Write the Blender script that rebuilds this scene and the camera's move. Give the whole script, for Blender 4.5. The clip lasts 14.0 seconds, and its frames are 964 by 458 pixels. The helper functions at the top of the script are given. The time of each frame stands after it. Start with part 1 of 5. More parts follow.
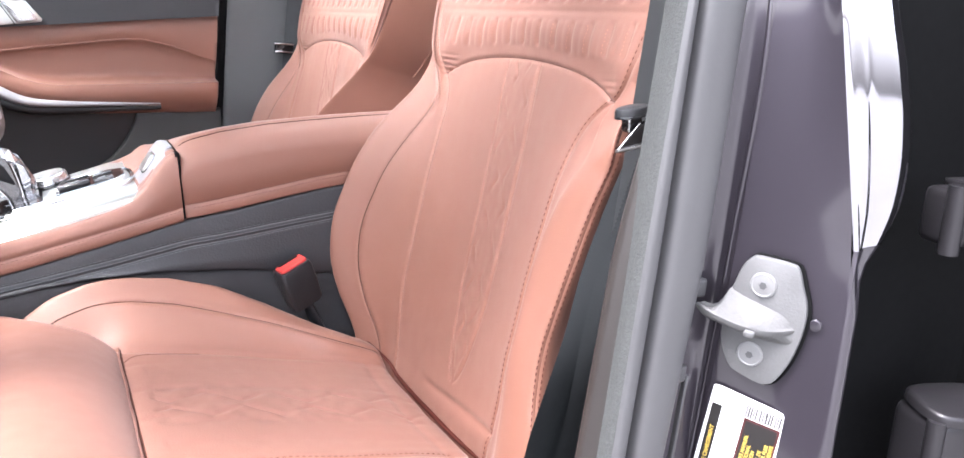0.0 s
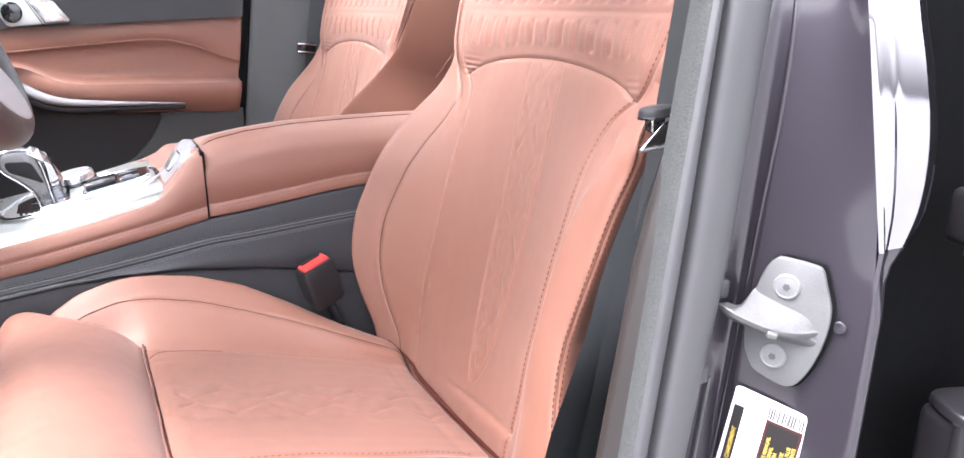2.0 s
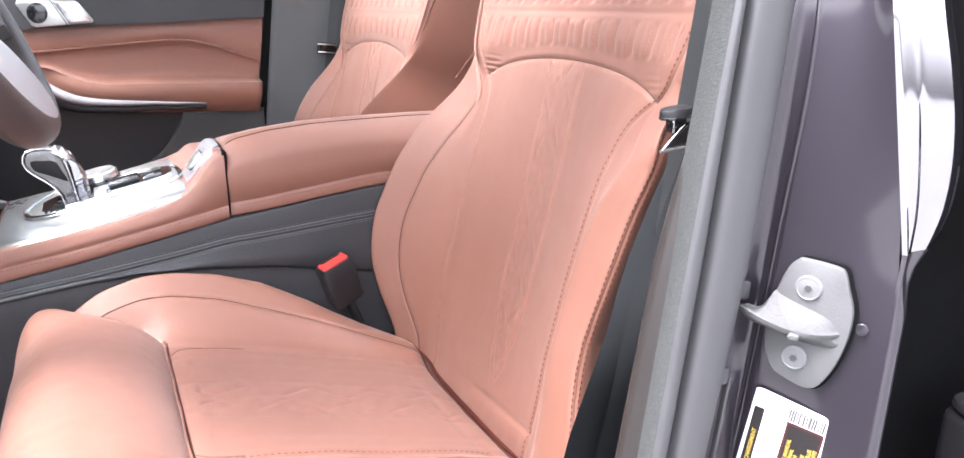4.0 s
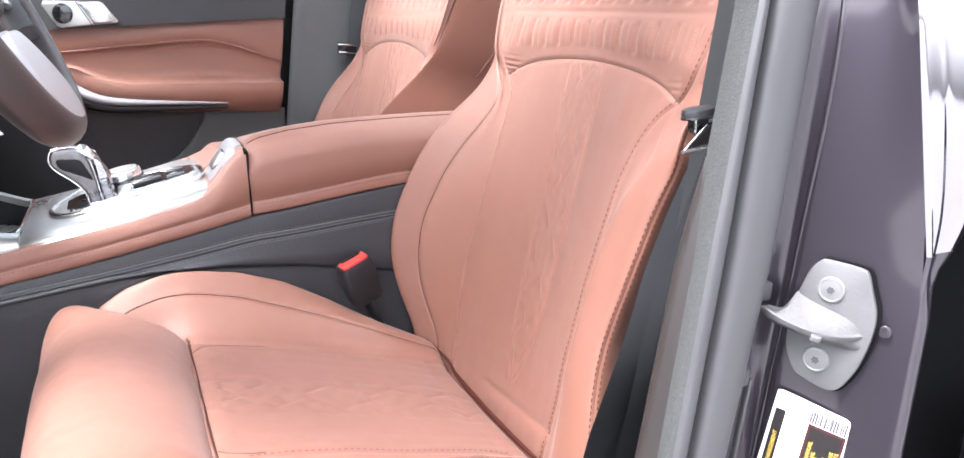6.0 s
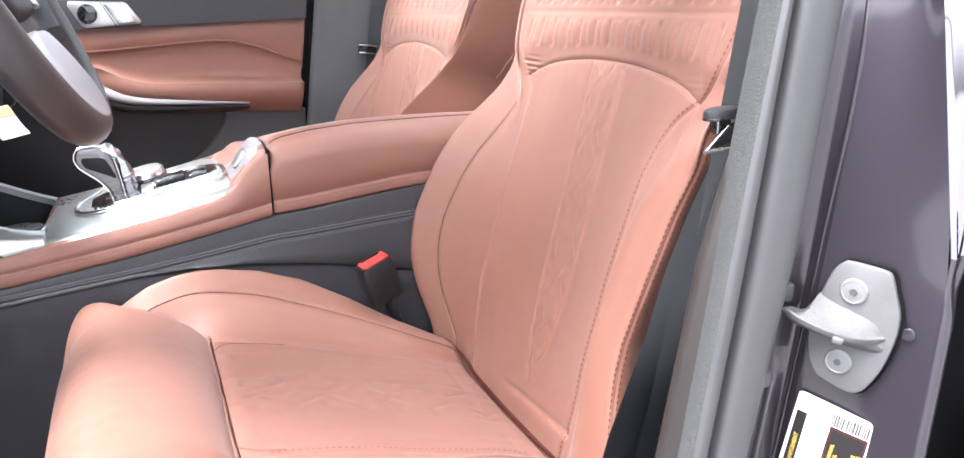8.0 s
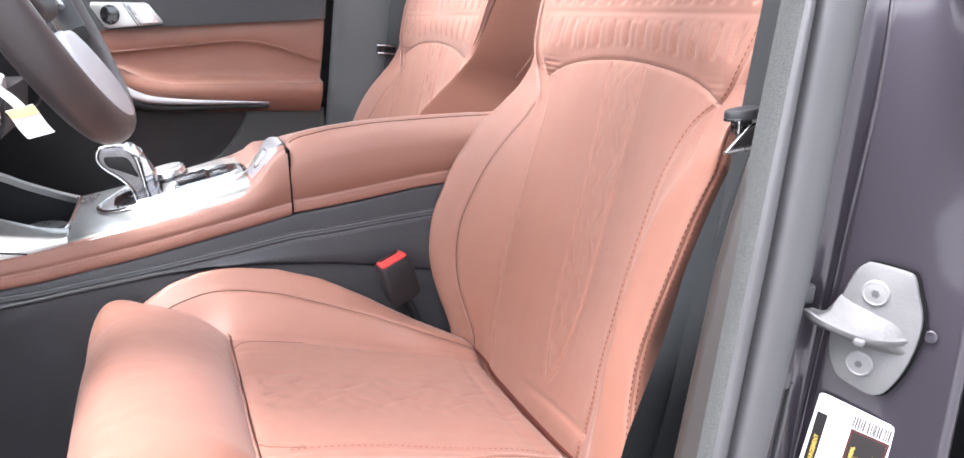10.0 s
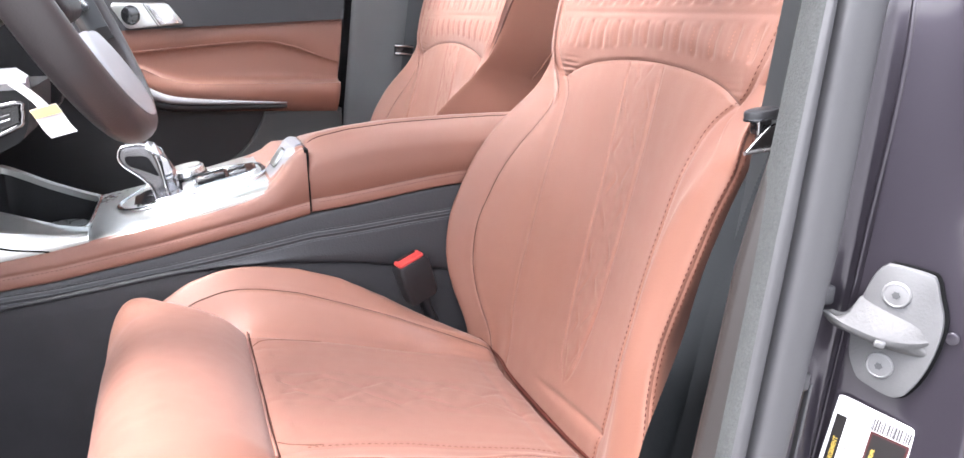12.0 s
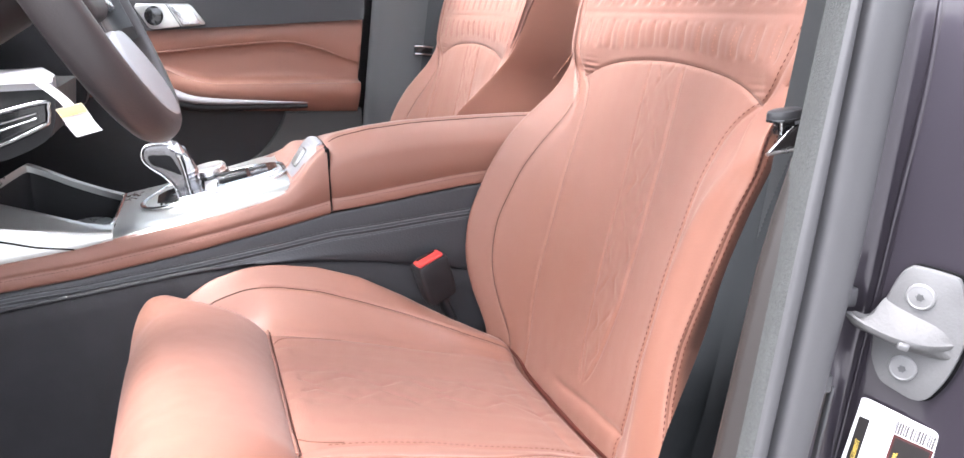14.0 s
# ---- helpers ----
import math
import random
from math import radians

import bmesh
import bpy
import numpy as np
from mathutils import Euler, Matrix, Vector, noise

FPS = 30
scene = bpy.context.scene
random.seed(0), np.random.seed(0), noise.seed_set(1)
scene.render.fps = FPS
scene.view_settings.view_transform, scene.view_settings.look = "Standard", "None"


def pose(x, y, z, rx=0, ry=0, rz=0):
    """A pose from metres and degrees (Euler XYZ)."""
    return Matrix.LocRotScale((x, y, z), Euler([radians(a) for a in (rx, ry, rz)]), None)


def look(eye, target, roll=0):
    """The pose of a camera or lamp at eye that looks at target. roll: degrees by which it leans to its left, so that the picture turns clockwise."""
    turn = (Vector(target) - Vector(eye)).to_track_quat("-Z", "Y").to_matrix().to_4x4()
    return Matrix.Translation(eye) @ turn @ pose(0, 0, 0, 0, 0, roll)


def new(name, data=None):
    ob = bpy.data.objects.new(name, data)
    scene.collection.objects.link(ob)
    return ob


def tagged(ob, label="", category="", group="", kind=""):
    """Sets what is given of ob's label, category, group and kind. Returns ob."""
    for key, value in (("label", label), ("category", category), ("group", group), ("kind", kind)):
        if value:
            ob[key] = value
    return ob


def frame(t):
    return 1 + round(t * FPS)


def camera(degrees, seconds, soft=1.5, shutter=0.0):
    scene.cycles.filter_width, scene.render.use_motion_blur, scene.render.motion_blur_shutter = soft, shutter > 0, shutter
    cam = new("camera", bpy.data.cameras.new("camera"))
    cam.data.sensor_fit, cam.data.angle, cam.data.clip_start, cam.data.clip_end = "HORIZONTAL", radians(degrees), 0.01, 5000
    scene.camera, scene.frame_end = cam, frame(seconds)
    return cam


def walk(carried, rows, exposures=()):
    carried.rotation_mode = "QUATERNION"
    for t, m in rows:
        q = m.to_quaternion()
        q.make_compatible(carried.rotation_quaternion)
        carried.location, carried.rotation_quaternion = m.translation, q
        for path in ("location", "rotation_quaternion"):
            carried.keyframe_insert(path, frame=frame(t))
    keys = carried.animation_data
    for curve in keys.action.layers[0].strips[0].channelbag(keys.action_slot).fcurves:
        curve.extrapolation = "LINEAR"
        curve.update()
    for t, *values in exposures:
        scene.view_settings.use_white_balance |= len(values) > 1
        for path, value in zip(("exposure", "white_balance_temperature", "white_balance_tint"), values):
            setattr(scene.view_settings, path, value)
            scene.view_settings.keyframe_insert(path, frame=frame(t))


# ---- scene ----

# ---------------------------------------------------------------- camera
cam = camera(59.92, 14.0, soft=1.5)
ROWS = [
    (0, -0.2616, -1.2731, 1.1688, -27.213, -15.532, 0.628),
    (1, -0.2633, -1.2736, 1.1687, -26.485, -15.505, 0.642),
    (2, -0.2650, -1.2741, 1.1686, -25.842, -15.477, 0.656),
    (3, -0.2667, -1.2746, 1.1685, -25.230, -15.450, 0.670),
    (4, -0.2683, -1.2751, 1.1684, -24.618, -15.422, 0.684),
    (5, -0.2700, -1.2756, 1.1683, -23.996, -15.395, 0.699),
    (6, -0.2717, -1.2761, 1.1682, -23.365, -15.367, 0.713),
    (7, -0.2733, -1.2766, 1.1681, -22.733, -15.340, 0.727),
    (8, -0.2750, -1.2771, 1.1680, -22.116, -15.312, 0.741),
    (9, -0.2767, -1.2776, 1.1679, -21.523, -15.285, 0.755),
    (10, -0.2784, -1.2781, 1.1677, -20.960, -15.257, 0.769),
    (11, -0.2800, -1.2786, 1.1676, -20.423, -15.230, 0.784),
    (12, -0.2817, -1.2791, 1.1675, -19.888, -15.202, 0.798),
    (13, -0.2834, -1.2796, 1.1674, -19.317, -15.175, 0.812),
    (14, -0.2850, -1.2801, 1.1673, -18.643, -15.147, 0.826),
]


def eye_row(x, y, z, yaw, pitch, lean):
    a, b = radians(yaw), radians(pitch)
    way = Vector((-math.sin(a) * math.cos(b), math.cos(a) * math.cos(b), math.sin(b)))
    return look((x, y, z), Vector((x, y, z)) + way, -lean)


walk(cam, [(r[0], eye_row(*r[1:])) for r in ROWS], exposures=[(0, 3.12, 6130, 14), (14, 3.05, 6160, 13)])

# ---------------------------------------------------------------- light
SUN_UP, SUN_AT = 62.0, (-0.96, -0.28)
world = bpy.data.worlds.new("world")
scene.world = world
world.use_nodes = True
wn = world.node_tree.nodes
sky = wn.new("ShaderNodeTexSky")
sky.sky_type = "NISHITA"
sky.sun_disc = False
sky.sun_elevation = radians(SUN_UP)
sky.sun_rotation = math.atan2(SUN_AT[0], SUN_AT[1])
sky.air_density, sky.dust_density, sky.ozone_density = 1.0, 4.0, 1.0
pale = wn.new("ShaderNodeHueSaturation")
pale.inputs["Saturation"].default_value = 0.25
world.node_tree.links.new(sky.outputs[0], pale.inputs["Color"])
world.node_tree.links.new(pale.outputs[0], wn["Background"].inputs[0])
wn["Background"].inputs[1].default_value = 0.15
sun = new("sun", bpy.data.lights.new("sun", "SUN"))
sun.data.energy, sun.data.angle, sun.data.color = 1.2, radians(20), (1.0, 0.97, 0.93)
sun.matrix_world = look((SUN_AT[0] * 5, SUN_AT[1] * 5, 5 * math.tan(radians(SUN_UP)) + 1), (0, 0, 1))


# ---------------------------------------------------------------- materials
def material(name, color, rough=0.5, metal=0.0, coat=0.0, grain=None, bump=0.0, vary=0.0, blotch=8.0, dirt=None, sheen=0.0, spec=0.5, cells=False):
    """Principled material: colour varied at two scales, and fine relief of the given grain (1/m)."""
    m = bpy.data.materials.new(name)
    m.use_nodes = True
    t, n = m.node_tree, m.node_tree.nodes
    p = n["Principled BSDF"]
    p.inputs["Roughness"].default_value = rough
    p.inputs["Metallic"].default_value = metal
    p.inputs["Coat Weight"].default_value = coat
    p.inputs["Coat Roughness"].default_value = 0.04
    p.inputs["Sheen Weight"].default_value = sheen
    p.inputs["Specular IOR Level"].default_value = spec
    p.inputs["Base Color"].default_value = (*color, 1)
    where = n.new("ShaderNodeTexCoord")
    if vary:
        big, fine, mix, ramp = n.new("ShaderNodeTexNoise"), n.new("ShaderNodeTexNoise"), n.new("ShaderNodeMath"), n.new("ShaderNodeMixRGB")
        big.inputs["Scale"].default_value, fine.inputs["Scale"].default_value = blotch, blotch * 14
        for tex in (big, fine):
            tex.inputs["Detail"].default_value = 4
            t.links.new(where.outputs["Object"], tex.inputs["Vector"])
        mix.operation = "MULTIPLY_ADD"
        mix.inputs[1].default_value = 0.4
        t.links.new(fine.outputs[0], mix.inputs[0])
        t.links.new(big.outputs[0], mix.inputs[2])
        ramp.inputs[1].default_value = (*[c * (1 - vary) for c in color], 1)
        ramp.inputs[2].default_value = (*(dirt or [min(1, c * (1 + vary)) for c in color]), 1)
        t.links.new(mix.outputs[0], ramp.inputs[0])
        t.links.new(ramp.outputs[0], p.inputs["Base Color"])
        rr = n.new("ShaderNodeMapRange")
        rr.inputs["From Min"].default_value, rr.inputs["From Max"].default_value = 0.4, 1.0
        rr.inputs["To Min"].default_value, rr.inputs["To Max"].default_value = max(0.02, rough * 0.85), min(1, rough * 1.15)
        t.links.new(mix.outputs[0], rr.inputs[0])
        t.links.new(rr.outputs[0], p.inputs["Roughness"])
    if grain:
        b = n.new("ShaderNodeBump")
        b.inputs["Strength"].default_value, b.inputs["Distance"].default_value = bump, 0.001
        if cells:
            g = n.new("ShaderNodeTexVoronoi")
            g.feature = "SMOOTH_F1"
        else:
            g = n.new("ShaderNodeTexNoise")
            g.inputs["Detail"].default_value = 3
        g.inputs["Scale"].default_value = grain
        t.links.new(where.outputs["Object"], g.inputs["Vector"])
        t.links.new(g.outputs[0], b.inputs["Height"])
        t.links.new(b.outputs[0], p.inputs["Normal"])
    return m


LEATHER = material("tan_leather", (0.158, 0.0592, 0.0358), 0.59, grain=700, bump=0.10, vary=0.06, blotch=4, cells=True, sheen=0.10, spec=0.80)
LEATHER_SOFT = material("tan_leather_perforated", (0.158, 0.0608, 0.0375), 0.60, grain=600, bump=0.15, vary=0.07, blotch=5, cells=True, sheen=0.10, spec=0.80)
THREAD = material("brown_thread", (0.055, 0.012, 0.008), 0.8, spec=0.15)
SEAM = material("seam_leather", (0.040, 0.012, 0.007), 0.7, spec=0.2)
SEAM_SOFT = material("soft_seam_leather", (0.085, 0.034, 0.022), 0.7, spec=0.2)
THREAD_PALE = material("tan_thread", (0.30, 0.14, 0.09), 0.6)
BLACK_LEATHER = material("black_leather", (0.020, 0.0195, 0.022), 0.5, grain=420, bump=0.2, vary=0.15, blotch=6, cells=True, spec=0.4)
GREY_THREAD = material("grey_thread", (0.07, 0.07, 0.075), 0.6)
BLACK_PLASTIC = material("black_plastic", (0.010, 0.010, 0.0115), 0.5, grain=700, bump=0.2, vary=0.15, blotch=10, spec=0.4)
GLOSS_BLACK = material("gloss_black", (0.01, 0.01, 0.011), 0.08, coat=0.5, vary=0.1)
DARK_CARPET = material("dark_carpet", (0.022, 0.021, 0.023), 0.95, grain=900, bump=0.9, vary=0.35, blotch=30, sheen=0.05, spec=0.2)
GREY_TRIM = material("grey_trim", (0.068, 0.070, 0.073), 0.6, grain=600, bump=0.2, vary=0.10, blotch=5, spec=0.4)
GREY_CLOTH = material("grey_cloth", (0.045, 0.047, 0.05), 0.9, grain=800, bump=0.5, vary=0.15, blotch=14, spec=0.2)
WHEEL_LEATHER = material("wheel_leather", (0.042, 0.035, 0.035), 0.36, grain=600, bump=0.12, vary=0.10, blotch=9, cells=True)
SILVER = material("silver_finish", (0.42, 0.42, 0.435), 0.45, metal=0.25, vary=0.04, blotch=12)
PULL = material("satin_lilac_metal", (0.24, 0.235, 0.25), 0.4, metal=0.35, vary=0.04, blotch=12)
SATIN = material("satin_metal", (0.72, 0.72, 0.73), 0.26, metal=1.0, vary=0.04, blotch=12)
CHROME = material("chrome", (0.85, 0.85, 0.86), 0.08, metal=1.0)
# mirror metal in place of paint, so the sky's reflection comes out white
SKY_SHEEN = material("sky_sheen", (0.50, 0.485, 0.535), 0.05, metal=1.0, vary=0.03, blotch=6)
SMOKED = material("smoked_metal", (0.16, 0.155, 0.16), 0.2, metal=1.0, vary=0.05, blotch=30)
GREY_MOULD = material("grey_moulded_plastic", (0.030, 0.031, 0.031), 0.55, grain=600, bump=0.2, vary=0.10, blotch=6, spec=0.4)
DARK_CHROME = material("dark_chrome", (0.36, 0.355, 0.36), 0.18, metal=1.0, vary=0.05, blotch=30)
DASH_BLACK = material("dash_black", (0.008, 0.008, 0.009), 0.75, grain=700, bump=0.3, vary=0.15, blotch=10, spec=0.15)
GRAIN_TRIM = material("grained_metal_trim", (0.55, 0.55, 0.53), 0.38, metal=0.75, grain=120, bump=0.08, vary=0.18, blotch=16)
BRUSHED = material("brushed_trim", (0.50, 0.505, 0.49), 0.30, metal=0.9, grain=160, bump=0.05, vary=0.16, blotch=9)
# grainy darker copy of the steel, so the sunlit fin looks less bright
DIMMED_STEEL = material("dimmed_steel", (0.072, 0.070, 0.071), 0.62, metal=0.3, grain=260, bump=0.6, vary=0.35, blotch=90)
BRIGHT_STEEL = material("zinc_plated_steel", (0.19, 0.187, 0.19), 0.42, metal=0.4, grain=420, bump=0.2, vary=0.15, blotch=60)
STEEL = material("galvanised_steel", (0.105, 0.103, 0.105), 0.50, metal=0.3, grain=420, bump=0.3, vary=0.22, blotch=45)
PAINT = material("dark_metallic_paint", (0.048, 0.041, 0.053), 0.34, metal=0.7, coat=1.0, grain=2500, bump=0.03)
PAINT.node_tree.nodes["Principled BSDF"].inputs["Coat IOR"].default_value = 1.55
PAINT.node_tree.nodes["Principled BSDF"].inputs["Coat Roughness"].default_value = 0.07
RUBBER = material("grey_rubber", (0.054, 0.052, 0.055), 0.5, grain=260, bump=0.12, vary=0.10, blotch=14)
FLOCK = material("flocked_seal", (0.040, 0.0415, 0.041), 0.95, grain=520, bump=1.0, vary=0.65, blotch=420, spec=0.2)
# grey plastic whose brown tint stands for the seat reflected in it
TAN_CAST_TRIM = material("tan_cast_trim", (0.018, 0.0145, 0.0135), 0.5, grain=500, bump=0.1, vary=0.1, blotch=10)
# near-black, so gaps and recesses carry their shade in the colour
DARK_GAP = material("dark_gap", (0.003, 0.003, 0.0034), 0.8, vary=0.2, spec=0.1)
WEBBING = material("belt_webbing", (0.013, 0.0145, 0.016), 0.65, vary=0.15, blotch=20, spec=0.3)
PAPER = material("white_label", (0.62, 0.61, 0.63), 0.35, vary=0.02)
INK = material("black_ink", (0.012, 0.010, 0.010), 0.4)
INK_GREY = material("grey_ink", (0.07, 0.068, 0.07), 0.5)
YELLOW = material("yellow_ink", (0.42, 0.30, 0.06), 0.5)
PALE_YELLOW = material("pale_yellow_paper", (0.58, 0.46, 0.17), 0.5, vary=0.1)
RED_EDGE = material("dark_red_ink", (0.055, 0.010, 0.010), 0.5)
FINE_GREY = material("fine_grey_thread", (0.085, 0.085, 0.09), 0.5)
SOCKET = material("dark_steel", (0.10, 0.10, 0.103), 0.4, metal=0.5)
RED = material("red_plastic", (0.40, 0.035, 0.03), 0.35, vary=0.05)
ASPHALT = material("pale_paving", (0.15, 0.148, 0.143), 0.9, grain=90, bump=0.6, vary=0.2, blotch=1.2)
HEADLINER = material("headliner", (0.30, 0.30, 0.30), 0.95, grain=700, bump=0.3, vary=0.05)
GLASS = bpy.data.materials.new("window_glass")
GLASS.use_nodes = True
_g = GLASS.node_tree.nodes["Principled BSDF"]
_g.inputs["Base Color"].default_value = (0.95, 0.97, 0.96, 1)
_g.inputs["Transmission Weight"].default_value, _g.inputs["Roughness"].default_value, _g.inputs["IOR"].default_value = 1.0, 0.0, 1.45
SIDE_GLASS = GLASS.copy()
SIDE_GLASS.name = "side_glass"
# the tint is there only to hold back light from the passenger side
SIDE_GLASS.node_tree.nodes["Principled BSDF"].inputs["Base Color"].default_value = (0.48, 0.51, 0.50, 1)
CRYSTAL = bpy.data.materials.new("crystal")
CRYSTAL.use_nodes = True
_g = CRYSTAL.node_tree.nodes["Principled BSDF"]
_g.inputs["Base Color"].default_value = (0.42, 0.42, 0.44, 1)
_g.inputs["Metallic"].default_value, _g.inputs["Roughness"].default_value = 0.85, 0.04


# ---------------------------------------------------------------- mesh helpers
def link(name, me, mat, parent=None, label="", smooth=True):
    me.materials.append(mat)
    if smooth:
        me.polygons.foreach_set("use_smooth", [True] * len(me.polygons))
    ob = new(name, me)
    if parent:
        ob.parent = parent
    if label:
        ob["label"] = label
    return ob


def raw(name, verts, faces, mat, parent=None, label="", smooth=True):
    me = bpy.data.meshes.new(name)
    me.from_pydata([tuple(map(float, v)) for v in verts], [], faces)
    me.update()
    return link(name, me, mat, parent, label, smooth)


def part(name, bm, mat, parent=None, label="", smooth=True):
    bmesh.ops.recalc_face_normals(bm, faces=bm.faces)
    me = bpy.data.meshes.new(name)
    bm.to_mesh(me)
    bm.free()
    ob = link(name, me, mat, parent, label, smooth)
    return ob


def sharp(ob, degrees=40):
    """Keeps edges sharper than that angle sharp on a smooth mesh."""
    me = ob.data
    bm = bmesh.new()
    bm.from_mesh(me)
    for e in bm.edges:
        if len(e.link_faces) == 2 and e.calc_face_angle(0) > radians(degrees):
            e.smooth = False
    bm.to_mesh(me)
    bm.free()
    return ob


def thing(name, label, category, at=(0, 0, 0), kind="", group=""):
    ob = new(name)
    ob.location = at
    ob.empty_display_size = 0.02
    return tagged(ob, label, category, group, kind)


def sheet(name, P, mat, parent=None, label="", flip=False):
    """A surface from a grid of points, rows by columns."""
    r, c = P.shape[:2]
    i = np.arange(r * c).reshape(r, c)
    q = np.stack([i[:-1, :-1], i[:-1, 1:], i[1:, 1:], i[1:, :-1]], -1).reshape(-1, 4)
    if flip:
        q = q[:, ::-1]
    return raw(name, P.reshape(-1, 3), q.tolist(), mat, parent, label)


def loft(name, rings, mat, parent=None, label="", closed=True, smooth=True, angle=35):
    """Closed rings of equal count joined one to the next, with end caps."""
    rings = [list(map(tuple, r)) for r in rings]
    n = len(rings[0])
    verts = [v for r in rings for v in r]
    faces = []
    for k in range(len(rings) - 1):
        for j in range(n if closed else n - 1):
            a, b = k * n + j, k * n + (j + 1) % n
            faces.append((a, b, b + n, a + n))
    if closed:
        faces.append(tuple(range(n))[::-1])
        faces.append(tuple(range(len(verts) - n, len(verts))))
    bm = bmesh.new()
    vs = [bm.verts.new(v) for v in verts]
    for f in faces:
        bm.faces.new([vs[i] for i in f])
    ob = part(name, bm, mat, parent, label, smooth)
    return sharp(ob, angle) if smooth else ob


def smoothed(pts, steps=8, closed=False):
    """Catmull-Rom curve through points."""
    p = [np.array(q, float) for q in pts]
    n = len(p)
    out = []
    for i in range(n if closed else n - 1):
        a, b, c, d = (p[(i + k) % n] if closed else p[min(max(i + k, 0), n - 1)] for k in (-1, 0, 1, 2))
        for s in range(steps):
            t = s / steps
            out.append(0.5 * (2 * b + (c - a) * t + (2 * a - 5 * b + 4 * c - d) * t * t + (3 * b - a - 3 * c + d) * t ** 3))
    if not closed:
        out.append(p[-1])
    return out


def tube_rings(path, radius, sides=12, flat=1.0, up=(0, 0, 1)):
    path = [Vector(p) for p in path]
    rings = []
    for i, p in enumerate(path):
        way = (path[min(i + 1, len(path) - 1)] - path[max(i - 1, 0)]).normalized()
        side = way.cross(Vector(up)).normalized()
        top = side.cross(way)
        r = radius[i] if isinstance(radius, (list, tuple)) else radius
        rings.append([p + side * (r * math.cos(a)) + top * (r * flat * math.sin(a)) for a in (2 * math.pi * k / sides for k in range(sides))])
    return rings


def tube(name, path, radius, mat, parent=None, label="", sides=12, flat=1.0, up=(0, 0, 1)):
    return loft(name, tube_rings(path, radius, sides, flat, up), mat, parent, label, angle=60)


def box_bm(size, bevel=0.0, seg=3, at=None, bm=None):
    bm2 = bmesh.new()
    bmesh.ops.create_cube(bm2, size=1, matrix=Matrix.Diagonal((*size, 1)))
    if bevel:
        bmesh.ops.bevel(bm2, geom=list(bm2.edges), offset=bevel, segments=seg, affect="EDGES", profile=0.5)
    if at is not None:
        bmesh.ops.transform(bm2, matrix=at, verts=bm2.verts)
    if bm is None:
        return bm2
    me = bpy.data.meshes.new("tmp")
    bm2.to_mesh(me)
    bm2.free()
    bm.from_mesh(me)
    bpy.data.meshes.remove(me)
    return bm


def box(name, size, at, mat, parent=None, label="", bevel=0.003, seg=3):
    return sharp(part(name, box_bm(size, bevel, seg, at), mat, parent, label), 50)


def prism(name, outline, depth, at, mat, parent=None, label="", bevel=0.0, seg=2):
    """A flat plate: an outline in its own x-y, thick along z, set at the matrix."""
    bm = bmesh.new()
    f = bm.faces.new([bm.verts.new((x, y, 0)) for x, y in outline])
    top = bmesh.ops.extrude_face_region(bm, geom=[f])
    bmesh.ops.translate(bm, vec=(0, 0, depth), verts=[v for v in top["geom"] if isinstance(v, bmesh.types.BMVert)])
    bmesh.ops.recalc_face_normals(bm, faces=bm.faces)
    if bevel:
        edges = [e for e in bm.edges if all(v.co.z > depth * 0.5 for v in e.verts)]
        bmesh.ops.bevel(bm, geom=edges, offset=bevel, segments=seg, affect="EDGES", profile=0.5)
    bmesh.ops.transform(bm, matrix=at, verts=bm.verts)
    return sharp(part(name, bm, mat, parent, label), 40)


def disc_outline(r, n=32, sx=1.0, sy=1.0):
    return [(r * sx * math.cos(2 * math.pi * k / n), r * sy * math.sin(2 * math.pi * k / n)) for k in range(n)]


def round_outline(w, h, r, n=6):
    pts = []
    for cx, cy, a0 in ((w / 2 - r, h / 2 - r, 0), (-w / 2 + r, h / 2 - r, 90), (-w / 2 + r, -h / 2 + r, 180), (w / 2 - r, -h / 2 + r, 270)):
        for k in range(n + 1):
            a = radians(a0 + 90 * k / n)
            pts.append((cx + r * math.cos(a), cy + r * math.sin(a)))
    return pts


def axes_at(origin, x, y, z):
    m = Matrix((x, y, z)).transposed().to_4x4()
    m.translation = origin
    return m


